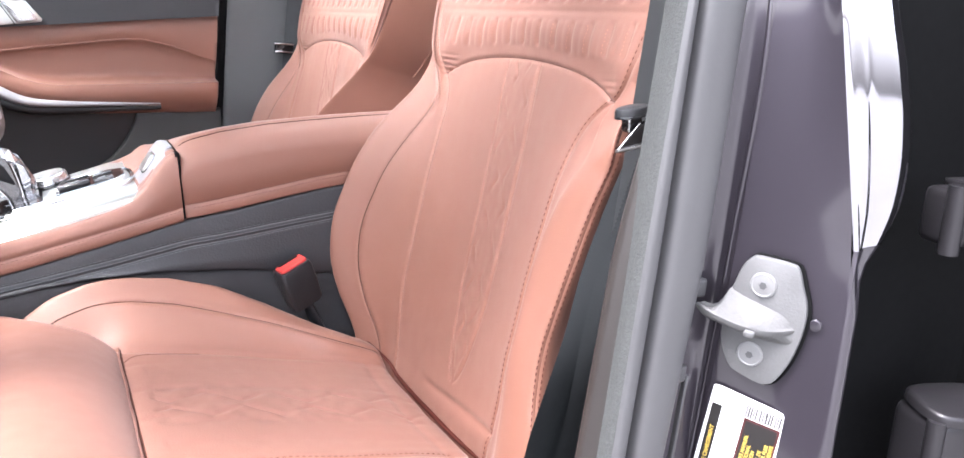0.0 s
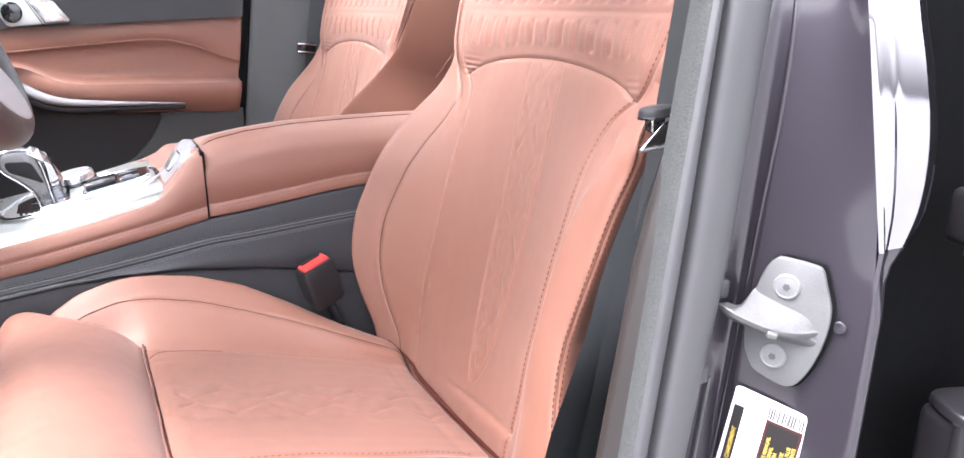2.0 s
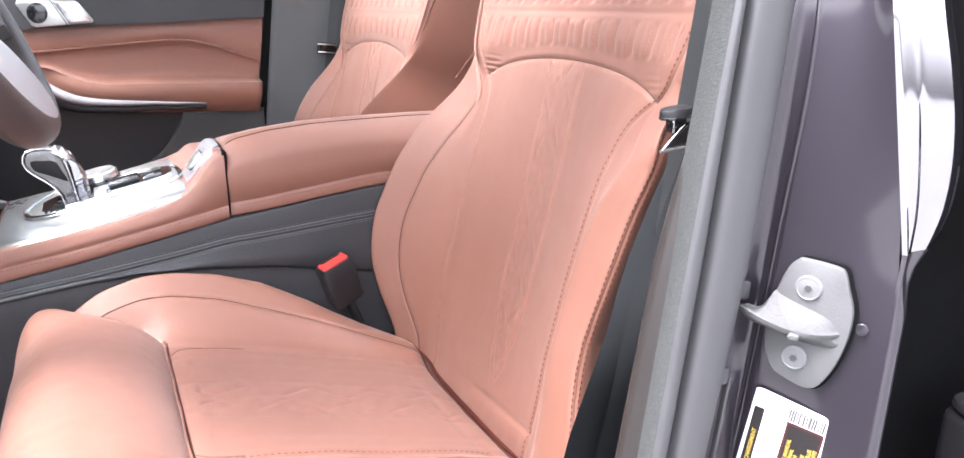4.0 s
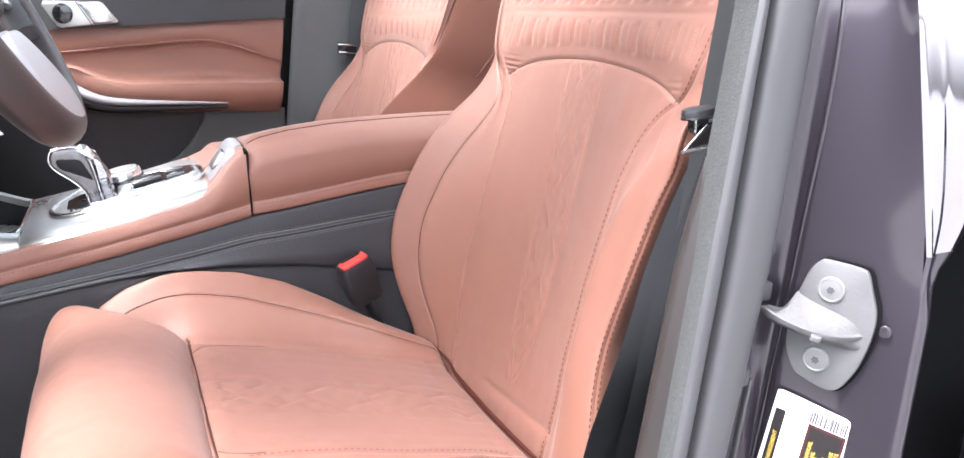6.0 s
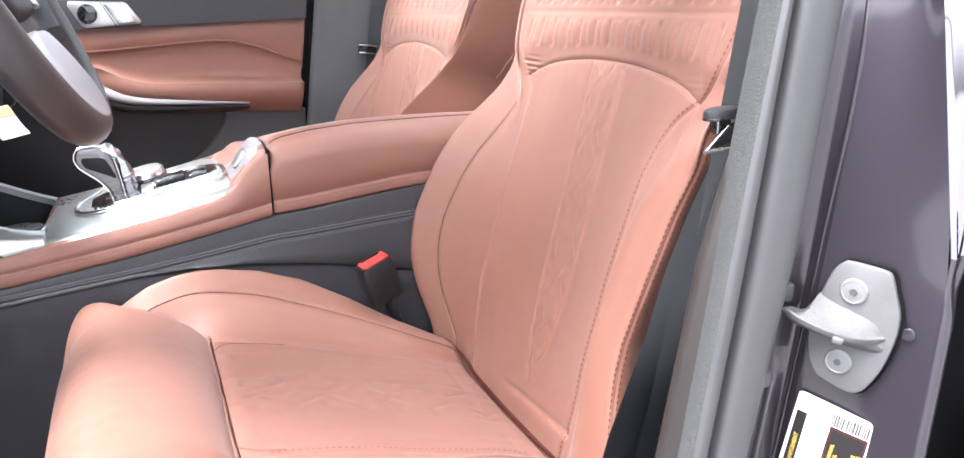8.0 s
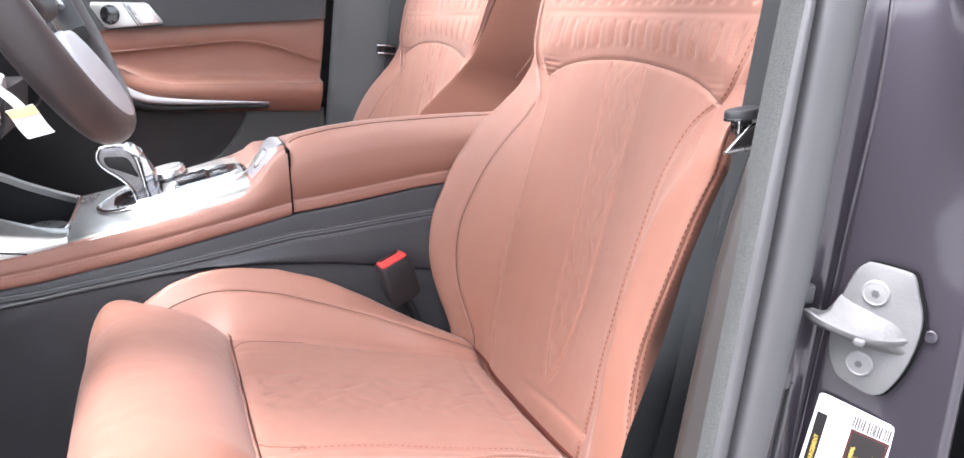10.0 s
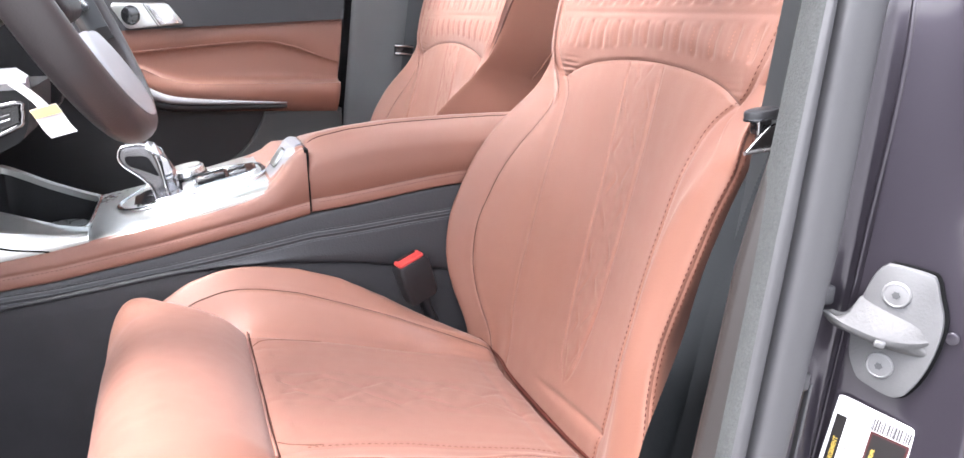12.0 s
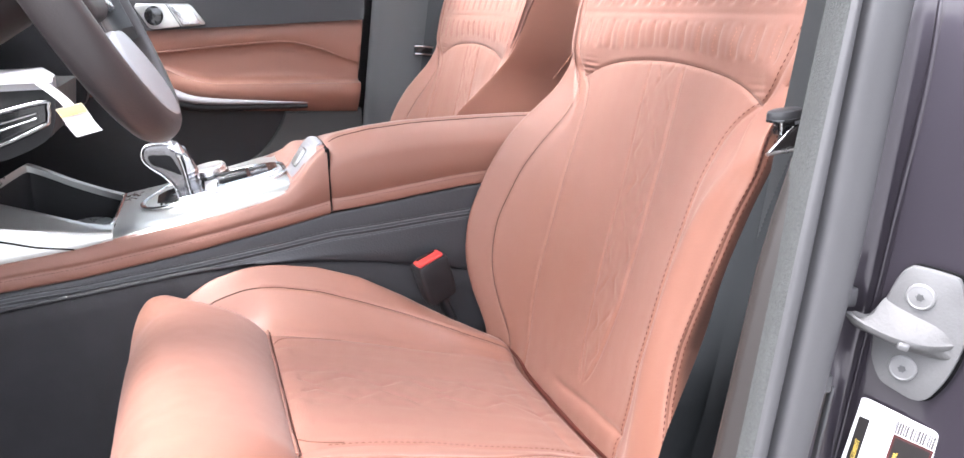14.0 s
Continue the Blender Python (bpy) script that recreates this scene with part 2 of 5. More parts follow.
def stitch_mesh(name, path, normals, mat, parent, length=0.0045, gap=0.0025, r=0.0006, lift=0.0004):
    """Short threads sewn along a path of points."""
    path, normals = np.array(path), np.array(normals)
    seg = np.linalg.norm(np.diff(path, axis=0), axis=1)
    run = np.concatenate([[0], np.cumsum(seg)])
    verts, faces = [], []
    d = gap
    while d + length < run[-1]:
        ends = []
        for e in (d, d + length):
            ends.append(np.array([np.interp(e, run, path[:, k]) for k in range(3)]))
        nn = np.array([np.interp(d, run, normals[:, k]) for k in range(3)])
        nn /= np.linalg.norm(nn) + 1e-9
        way = (ends[1] - ends[0]) / (np.linalg.norm(ends[1] - ends[0]) + 1e-9)
        side = np.cross(way, nn)
        b = len(verts)
        for e, k in ((ends[0], 0.5), ((ends[0] + ends[1]) / 2, 1.0), (ends[1], 0.5)):
            for o in (-side * r, nn * r * 1.2, side * r):
                verts.append(e + nn * lift * k + o * k)
        for k in (0, 3):
            for j in (0, 1):
                faces.append((b + k + j, b + k + j + 1, b + k + j + 4, b + k + j + 3))
        d += length + gap
    return raw(name, verts, faces, mat, parent)


def seam_ribbon(name, path, normals, mat, parent, w=0.0012, lift=0.0005):
    """A thin sewn seam lying in its groove."""
    path, normals = np.array(path), np.array(normals)
    way = np.gradient(path, axis=0)
    way /= np.linalg.norm(way, axis=1, keepdims=True) + 1e-12
    side = np.cross(way, normals)
    P = np.stack([path - side * w - normals * 0.0006, path + normals * lift, path + side * w - normals * 0.0006], 1)
    return sheet(name, P, mat, parent)


def bump_noise(P, scale, seed=0.0):
    return np.array([noise.noise(Vector((p[0] * scale + seed, p[1] * scale, p[2] * scale))) for p in P.reshape(-1, 3)]).reshape(P.shape[:2])


def normals_of(P):
    du = np.gradient(P, axis=1)
    dv = np.gradient(P, axis=0)
    n = np.cross(du, dv)
    return n / (np.linalg.norm(n, axis=2, keepdims=True) + 1e-12)


def knots(u, table):
    """Catmull-Rom through the rows of a table (knots x samples) at the column places u."""
    k = np.clip(np.floor(u).astype(int), 0, len(table) - 2)
    t = (u - k)[None, :]
    a, b, c, d = (table[np.clip(k + o, 0, len(table) - 1)].T for o in (-1, 0, 1, 2))
    return 0.5 * (2 * b + (c - a) * t + (2 * a - 5 * b + 4 * c - d) * t * t + (3 * b - a - 3 * c + d) * t ** 3)


def column_places(counts):
    """Column places knot by knot, closer together at the knots."""
    out = [0.0]
    for k, n in enumerate(counts):
        t = (np.arange(1, n + 1)) / n
        t = 0.35 * t + 0.65 * (0.5 - 0.5 * np.cos(np.pi * t))
        out += list(k + t)
    return np.array(out)


def on_grid(grid, r, q):
    """The value between the four neighbours of a fractional row and column."""
    a, b = min(int(r), grid.shape[0] - 2), min(int(q), grid.shape[1] - 2)
    return (grid[a, b] * (1 - q + b) + grid[a, b + 1] * (q - b)) * (1 - r + a) + (grid[a + 1, b] * (1 - q + b) + grid[a + 1, b + 1] * (q - b)) * (r - a)


def smoothstep(x):
    x = np.clip(x, 0, 1)
    return x * x * (3 - 2 * x)


# ---------------------------------------------------------------- seats
LEAN = radians(16.2)


def seat_back(seat, flat):
    """Backrest: knots across are centre, panel seam, bolster seam, ridge, side seam, rear edge."""
    hk = np.array([-0.09, 0.0, 0.05, 0.10, 0.16, 0.24, 0.30, 0.35, 0.38, 0.405, 0.43, 0.45, 0.49, 0.55, 0.62, 0.70, 0.77])
    hw = np.array([.130, .138, .144, .147, .147, .149, .152, .159, .168, .185, .212, .226, .238, .243, .238, .215, .165])
    sa = np.array([.166, .179, .206, .219, .222, .212, .202, .192, .188, .197, .221, .235, .247, .252, .247, .225, .175])
    da = np.array([.000, .013, .042, .060, .066, .054, .034, .015, .008, .010, .010, .012, .012, .010, .004, -.004, -.02])
    sr = np.array([.195, .212, .240, .245, .245, .245, .243, .237, .233, .232, .240, .248, .256, .262, .258, .236, .185])
    dr = np.array([.020, .040, .072, .095, .103, .089, .069, .045, .030, .018, .008, .005, .003, .000, -.006, -.016, -.03])
    dd = np.array([.000, .012, .026, .040, .042, .028, .012, .005, .002, -.004, -.012, -.015, -.018, -.02, -.026, -.036, -.05])
    bump_h = np.array([0.0, 0.2, .6, 1, 1, 1, .8, .4, .2, 0, 0, 0, 0, 0, 0, 0, 0])
    lean_back = np.array([0, 0, 0, 0, 0, 0, 0, 0, 0, 0, 0, 0, 0, -.002, -.006, -.014, -.03])
    rows_a = np.linspace(-0.09, 0.415, 170)
    rows_b = np.linspace(0.415, 0.77, 170)[1:]
    h0 = np.concatenate([rows_a, rows_b])
    arc_row = len(rows_a) - 1

    def at_h(v):
        return np.interp(h0, hk, v)
    HW, SA, DA, SR, DR, DD, BU, LB = map(at_h, (hw, sa, da, sr, dr, dd, bump_h, lean_back))
    for k in range(70):
        for arr in (HW, SA, DA, SR, DR, DD, BU, LB):
            arr[1:-1] = 0.25 * arr[:-2] + 0.5 * arr[1:-1] + 0.25 * arr[2:]
    counts = (120, 16, 16, 12, 16)
    half = column_places(counts)
    S = np.stack([0 * HW, HW, SA, SR, SR + 0.004, SR - 0.02])
    D = np.stack([-0.007 * BU + LB, 0.015 * BU + LB, DA + LB, DR + LB, DD + LB, 0 * DR - 0.10 + LB])
    D_near = D.copy()
    lower = 0.60 if flat else 1.10
    D_near[2] = D[1] + (D[2] - D[1]) * lower
    D_near[3] = D[1] + (D[3] - D[1]) * lower
    if not flat:
        D[2:4] = D[1] + (D[2:4] - D[1]) * 0.72
    S_near = S.copy()
    if not flat:
        # the near bolster folds straight over its ridge into a tall plain side
        D_near[4] = D_near[3] - 0.012
        D_near[5] = D_near[3] - 0.17
    if flat:
        S_near[2:] = S_near[2:] + 0.022 * smoothstep((h0 - 0.40) / 0.05) + 0.022 * smoothstep((h0 - 0.44) / 0.10)
        # the near bolster: a low ridge beside the panel, then a side that falls back to a double seam
        hn = [0.0, 0.045, 0.08, 0.11, 0.14, 0.175, 0.21, 0.247, 0.285, 0.317, 0.35, 0.38]
        ridge = np.interp(h0, hn, [.180, .178, .176, .175, .174, .174, .176, .180, .190, .203, .213, .222])
        seam_s = np.interp(h0, hn, [.218, .208, .197, .191, .189, .193, .200, .210, .220, .229, .236, .242])
        low_part = 1 - smoothstep((h0 - 0.335) / 0.07)
        wide = 0.0225 - 0.016 * smoothstep((h0 - 0.17) / 0.17)
        new_s = np.stack([ridge, (ridge + seam_s + wide) / 2 + 0.003, seam_s + wide, seam_s + wide - 0.006])
        new_d = np.stack([D[1] + 0.015, D[1] * 0.5 + 0.0170, D[1] * 0.3 + 0.0105, 0 * ridge - 0.014])
        D_near[3] = D[1] + (D[3] - D[1]) * 0.58
        D_near[4], D_near[5] = D_near[3] - 0.006, D_near[3] - 0.09
        for q in range(4):
            S_near[2 + q] = S[2 + q] * (1 - low_part) + new_s[q] * low_part
            D_near[2 + q] = D_near[2 + q] * (1 - low_part) + new_d[q] * low_part
    s_half, d_half, d_near, s_near = knots(half, S), knots(half, D), knots(half, D_near), knots(half, S_near)
    # soften the roll of the bolster
    lo = int(np.searchsorted(half, 2.25))
    for k in range(14):
        for arr in (s_half, d_half, d_near, s_near) if k < 4 or not flat else (s_half, d_half):
            arr[:, lo:-2] = 0.25 * arr[:, lo - 1:-3] + 0.5 * arr[:, lo:-2] + 0.25 * arr[:, lo + 1:-1]
    lo = int(np.searchsorted(half, 1.3))
    hi = int(np.searchsorted(half, 3.3))
    for k in range(3 if flat else 0):
        for arr in (d_near, s_near):
            arr[:, lo:hi] = 0.25 * arr[:, lo - 1:hi - 1] + 0.5 * arr[:, lo:hi] + 0.25 * arr[:, lo + 1:hi + 1]
    # the centre panel is an even dish
    n0 = counts[0] + 1
    f = half[:n0][None, :]
    s_half[:, :n0] = HW[:, None] * f
    d_half[:, :n0] = D[0][:, None] + (D[1] - D[0])[:, None] * f ** 2
    d_near[:, :n0], s_near[:, :n0] = d_half[:, :n0], s_half[:, :n0]
    s = np.concatenate([-s_near[:, :0:-1], s_half], 1)
    d = np.concatenate([d_near[:, :0:-1], d_half], 1)
    uu = np.concatenate([-half[:0:-1], half])
    mid = len(half) - 1
    h = np.repeat(h0[:, None], s.shape[1], 1)
    arc = 0.424 - 0.60 * np.clip(np.abs(s), 0, 0.20) ** 2 - 12 * np.clip(np.abs(s) - 0.1, 0, 0.1) ** 3
    h = h + (arc - 0.415) * np.exp(-((h - 0.415) / 0.10) ** 2)
    inside = np.clip((1.06 - np.abs(uu)) / 0.06, 0, 1)[None, :]
    # shoulder cushion stands proud of the centre panel
    up = h - arc
    pad = 0.009 * smoothstep((up + 0.002) / 0.045) * np.clip(1.5 - np.abs(uu) * 0.4, 0, 1)[None, :]
    fade = 1 - smoothstep((np.abs(uu) - 1.0) / 1.2)[None, :]
    d = d + pad * fade * (1 - 0.5 * smoothstep((h - 0.5) / 0.2))
    P = np.stack([-d, s, h], -1)
    nrm = normals_of(P)
    if nrm[100, mid, 0] > 0:
        nrm = -nrm
    # relief
    disp = np.zeros_like(s)
    length = np.abs(np.gradient(s, axis=1)) + np.abs(np.gradient(d, axis=1))
    run = np.cumsum(length, axis=1)
    for col, deep, wide in ((1, .0020, .0026), (2, .0014, .0022), (4, .0024, .003)):
        for sign in (-1, 1):
            if sign * col == (-2 if flat else -4):
                continue
            c = int(np.argmin(np.abs(uu - sign * col)))
            dist = np.abs(run - run[:, c:c + 1])
            deep = 0.0012 if flat and sign * col == -4 else deep
            g = deep * np.exp(-(dist / wide) ** 2)
            if col == 2:
                g = g * (h < 0.40)
            disp -= g
            disp += 0.0004 * np.exp(-((dist - 0.010) / 0.008) ** 2) * (h < (0.40 if col == 2 else 9))
    disp -= 0.0030 * np.exp(-(up / 0.0022) ** 2) * inside
    # middle column with its embossed diamonds
    hs = np.clip((h - 0.02) / 0.40, 0, 1)
    centre_s = -0.006 - 0.010 * (1 - hs)
    halfw = 0.036 * np.sqrt(np.clip(hs / 0.28, 0, 1)) * (0.9 + 0.1 * hs)
    off = np.abs(s - centre_s) - halfw
    low = (up < -0.004) & (h > 0.02)
    disp += np.where(low, 0.0016 * (1 - smoothstep((off + 0.004) / 0.007)), 0) * inside * smoothstep((h - 0.02) / 0.03) * smoothstep(-up / 0.02)
    disp -= np.where(low, 0.0018 * np.exp(-((off - 0.002) / 0.0024) ** 2), 0) * inside
    # hem roll above the crease with the cushion
    hem = -0.006 + 0.012 * np.clip((0.02 - s) / 0.16, 0, 1)
    disp -= 0.0036 * np.exp(-((h - hem) / 0.0036) ** 2) * inside * smoothstep((0.06 - s) / 0.05)
    disp += 0.0016 * np.exp(-((h - hem + 0.014) / 0.010) ** 2) * inside * smoothstep((0.06 - s) / 0.05)
    tri = np.abs(((h / 0.062) % 1) * 2 - 1)
    for side_sign in (-1, 1):
        line = centre_s + side_sign * (halfw * 0.15 + halfw * 0.62 * tri)
        disp -= np.where(low & (off < -0.003), 0.0016 * np.exp(-((s - line) / 0.0026) ** 2) * (0.5 + 0.5 * np.sin(h * 140 + side_sign)), 0)
    # soft long folds of the outer strips of the panel
    for sign in (-1, 1):
        disp += np.where(low, 0.0012 * np.exp(-((s - sign * (HW[:, None] * 0.62)) / 0.028) ** 2), 0) * inside * smoothstep((h - 0.02) / 0.06) * smoothstep(-up / 0.03)
    # quilted slots of the shoulder cushion
    pitch = 0.035
    slot_rows = ((0.430, 0.471, 0.0), (0.487, 0.530, 0.004), (0.546, 0.590, 0.0), (0.605, 0.645, 0.004))
    for row_lo, row_hi, shift in slot_rows:
        lean_s = s + shift + 0.10 * (h - 0.46)
        ph = (lean_s / pitch + 0.5) % 1 - 0.5
        near = np.abs(ph) * pitch
        lo = np.maximum(row_lo, arc + 0.014)
        within = smoothstep((h - lo) / 0.006) * smoothstep((row_hi - h) / 0.006) * (np.abs(s) < HW[:, None] - 0.016)
        disp -= 0.0021 * np.exp(-(near / 0.0034) ** 2) * within
        disp += 0.0010 * np.exp(-((near - 0.0115) / 0.006) ** 2) * within
    for level in (0.479, 0.538, 0.598):
        disp -= 0.0010 * np.exp(-((h - level) / 0.0032) ** 2) * inside * (up > 0.012)
    P = P + nrm * disp[..., None]
    # gentle creases in the hide
    P += nrm * (np.where(low & (off < 0.0), 0.0009, 0) * bump_noise(P, 80, 2.0) * inside)[..., None]
    P += nrm * (0.0012 * bump_noise(P, 14))[..., None] + nrm * (0.00025 * bump_noise(P * np.array([1, 1, 0.5]), 60, 3.0))[..., None]
    # gathers where the shoulder seam ends
    for sign in (-1, 1):
        spot = (0.25 if sign < 0 else 1.0) * np.exp(-(((s - sign * 0.19) / 0.02) ** 2 + ((h - 0.405) / 0.012) ** 2))
        P += nrm * (0.002 * spot * np.sin(h * 900))[..., None]
    c, sn = math.cos(LEAN), math.sin(LEAN)
    W = np.stack([P[..., 0] * c + P[..., 2] * sn, P[..., 1], -P[..., 0] * sn + P[..., 2] * c], -1) + np.array([0.131, 0, 0.690])
    N = np.stack([nrm[..., 0] * c + nrm[..., 2] * sn, nrm[..., 1], -nrm[..., 0] * sn + nrm[..., 2] * c], -1)

    def col(u):
        return int(np.argmin(np.abs(uu - u)))
    back = part("backrest", box_bm((0.10, 0.40, 0.55), 0.03, 3, pose(0.30, 0, 0.95, 0, 16.2, 0)), BLACK_PLASTIC, seat, "black padded seat back shell")
    cuts = [(-5, -4, "side_panel", LEATHER), (-4, -2, "outer_bolster", LEATHER), (-2, -1, "inner_bolster", LEATHER),
            (1, 2, "inner_bolster", LEATHER), (2, 4, "outer_bolster", LEATHER), (4, 5, "side_panel", LEATHER)]
    for a, b, name, mat in cuts:
        sheet(name, W[:, col(a):col(b) + 1], mat, back, flip=True)
    sheet("center_panel", W[:arc_row + 1, col(-1):col(1) + 1], LEATHER_SOFT, back, "perforated tan leather panel with an embossed middle strip", flip=True)
    sheet("shoulder_panel", W[arc_row:, col(-1):col(1) + 1], LEATHER_SOFT, back, "quilted tan leather shoulder cushion", flip=True)
    # closing rear skin
    rear = np.stack([W[:, 0] + (W[:, -1] - W[:, 0]) * t + np.array([0.03 * math.sin(math.pi * t), 0, 0]) for t in np.linspace(0, 1, 12)], 1)
    sheet("rear_shell", rear, BLACK_LEATHER, back)
    # seams
    r400 = int(np.searchsorted(h0, 0.385))
    r365 = int(np.searchsorted(h0, 0.368))
    last = len(h0)
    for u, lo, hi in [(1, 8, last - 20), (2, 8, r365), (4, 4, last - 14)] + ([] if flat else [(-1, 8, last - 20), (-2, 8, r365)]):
        # along the panel seams the darker ribbon stands for the groove's shadow line
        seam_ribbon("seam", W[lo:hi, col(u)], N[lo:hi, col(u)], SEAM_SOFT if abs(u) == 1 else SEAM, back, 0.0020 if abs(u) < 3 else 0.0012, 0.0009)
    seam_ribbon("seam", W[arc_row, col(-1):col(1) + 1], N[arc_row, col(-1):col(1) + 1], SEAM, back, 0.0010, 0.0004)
    if not flat:
        climb, climb_n = [], []
        for hh, u in smoothed([(0.435, -3.1), (0.50, -3.6), (0.58, -4.05), (0.70, -4.4)], 10):
            r, q = float(np.interp(hh, h0, np.arange(len(h0)))), float(np.interp(u, uu, np.arange(len(uu))))
            climb.append(on_grid(W, r, q))
            climb_n.append(on_grid(N, r, q))
        seam_ribbon("seam", climb, climb_n, SEAM, back, 0.0020, 0.0012)
    if flat:
        tube("side_flap", [(0.2088, 0.24, 1.0584), (0.2240, 0.24, 1.0761), (0.2393, 0.24, 1.0939)], 0.0013, SEAM_SOFT, back, "narrow sewn-in flap", 8)
    # sewn rows
    for u, lift, lo, hi, mat in ((-1.0, 5, 20, arc_row + 2, THREAD), (-4.0, -3, 10, last - 14, THREAD), (-4.0, 3, 10, last - 14, THREAD), (-1.0, 5, arc_row + 2, last - 14, THREAD)):
        k = col(u) + lift
        if not flat and u < -2:
            continue
        stitch_mesh("stitching", W[lo:hi, k], N[lo:hi, k], mat, back, 0.0040, 0.0026, 0.0007)
    for k0 in range(-6, -1):
        for lo_h, hi_h, shift in slot_rows[:2]:
            pts = []
            for r in np.where((h0 > lo_h - 0.03) & (h0 < hi_h + 0.03))[0]:
                q = int(np.argmin(np.abs(s[r] + shift + 0.10 * (h[r] - 0.46) - (k0 + 0.16) * pitch)))
                if lo_h + 0.004 < h[r, q] < hi_h - 0.004 and h[r, q] > arc[r, q] + 0.018 and abs(s[r, q]) < HW[r] - 0.018:
                    pts.append((r, q))
            if len(pts) > 5:
                stitch_mesh("stitching", [W[p] for p in pts], [N[p] for p in pts], THREAD_PALE, back, 0.0018, 0.0024, 0.0006)
    return back


def seat_cushion(seat):
    """Seat cushion: knots across are centre, panel edge, bolster seam, ridge, outer side, foot."""
    xk = np.array([.20, .150, .124, .110, .035, -.03, -.09, -.15, -.20, -.225, -.25, -.29, -.33, -.36])
    hw = np.array([.128, .130, .132, .134, .137, .140, .142, .146, .152, .155, .158, .160, .160, .160])
    ze = np.array([-.15, -.115, -.075, -.024, -.013, -.009, -.003, 0, 0, -.003, -.022, -.055, -.085, -.11])
    sa = np.array([.150, .152, .152, .153, .165, .187, .200, .210, .215, .215, .215, .212, .208, .205])
    za = np.array([-.14, -.105, -.064, -.006, .013, .025, .036, .045, .046, .044, .038, .020, -.015, -.05])
    sr = np.array([.17, .175, .180, .188, .205, .228, .235, .235, .235, .235, .235, .235, .232, .230])
    zr = np.array([-.14, -.105, -.064, -.010, .015, .040, .063, .073, .072, .069, .062, .044, .012, -.03])
    xs = np.concatenate([np.linspace(0.20, -0.225, 150), np.linspace(-0.225, -0.36, 36)[1:]])
    seam_row = 149

    def at_x(v):
        a = np.interp(-xs, -xk, v)
        for k in range(8):
            a[1:-1] = 0.25 * a[:-2] + 0.5 * a[1:-1] + 0.25 * a[2:]
        return a
    HW, ZE, SA, ZA, SR, ZR = map(at_x, (hw, ze, sa, za, sr, zr))
    counts = (44, 14, 16, 12, 12)
    half = column_places(counts)
    S = np.stack([0 * HW, HW, SA, SR, SR + 0.006, SR + 0.002])
    Z = np.stack([ZE - 0.002, ZE, ZA, ZR, ZR - 0.045, 0 * ZR - 0.20])
    Z_near = Z.copy()
    Z_near[2] = Z[1] + (Z[2] - Z[1]) * 0.45
    Z_near[3] = Z[1] + (Z[3] - Z[1]) * 0.40
    s_half, z_half, z_near = knots(half, S), knots(half, Z), knots(half, Z_near)
    lo = int(np.searchsorted(half, 2.25))
    for k in range(12):
        for arr in (s_half, z_half, z_near):
            arr[:, lo:-2] = 0.25 * arr[:, lo - 1:-3] + 0.5 * arr[:, lo:-2] + 0.25 * arr[:, lo + 1:-1]
    n0 = counts[0] + 1
    f = half[:n0][None, :]
    s_half[:, :n0] = HW[:, None] * f
    z_half[:, :n0] = Z[0][:, None] + (Z[1] - Z[0])[:, None] * f ** 2
    z_near[:, :n0] = z_half[:, :n0]
    s = np.concatenate([-s_half[:, :0:-1], s_half], 1)
    z = np.concatenate([z_near[:, :0:-1], z_half], 1)
    uu = np.concatenate([-half[:0:-1], half])
    mid = len(half) - 1
    x = np.repeat(xs[:, None], s.shape[1], 1)
    base = 0.758 - 0.191 * (x + 0.225)
    P = np.stack([x, s, base + z], -1)
    # the rear of the cushion runs into the crease in one soft sheet
    lo_c, hi_c = int(np.argmin(np.abs(uu + 2.4))), int(np.argmin(np.abs(uu - 2.4)))
    tuck = smoothstep((xs - 0.0) / 0.06)[:, None, None]
    for k in range(60):
        soft_ = 0.25 * P[:, lo_c - 1:hi_c - 1] + 0.5 * P[:, lo_c:hi_c] + 0.25 * P[:, lo_c + 1:hi_c + 1]
        P[:, lo_c:hi_c] = P[:, lo_c:hi_c] * (1 - tuck) + soft_ * tuck
    # thigh pad: one rolled profile swept across
    roll = np.array([(p[0], p[1]) for p in smoothed([(-0.225, 0.752), (-0.236, 0.770), (-0.257, 0.789), (-0.287, 0.804), (-0.322, 0.8105), (-0.352, 0.806), (-0.376, 0.788), (-0.394, 0.757), (-0.405, 0.715), (-0.410, 0.66), (-0.410, 0.60)], 10)])
    along = np.concatenate([[0], np.cumsum(np.hypot(*np.diff(roll, axis=0).T))])
    n_pad = 90
    tt = np.linspace(0, along[-1], n_pad)
    px_, pz_ = np.interp(tt, along, roll[:, 0]), np.interp(tt, along, roll[:, 1])
    ends = np.linspace(0, 5, 200)
    s_end = np.interp(ends, [0, 1, 2, 3, 3.6, 4.2, 5], [0, .155, .190, .226, .2345, .236, .232])
    z_end = np.interp(ends, [0, 2, 2.7, 3, 3.6, 4.2, 5], [0, 0, -.0005, -.002, -.012, -.045, -.20])
    for k in range(60):
        for arr in (s_end, z_end):
            arr[1:-1] = 0.25 * arr[:-2] + 0.5 * arr[1:-1] + 0.25 * arr[2:]
    su, zu = np.sign(uu) * np.interp(np.abs(uu), ends, s_end), np.interp(np.abs(uu), ends, z_end)
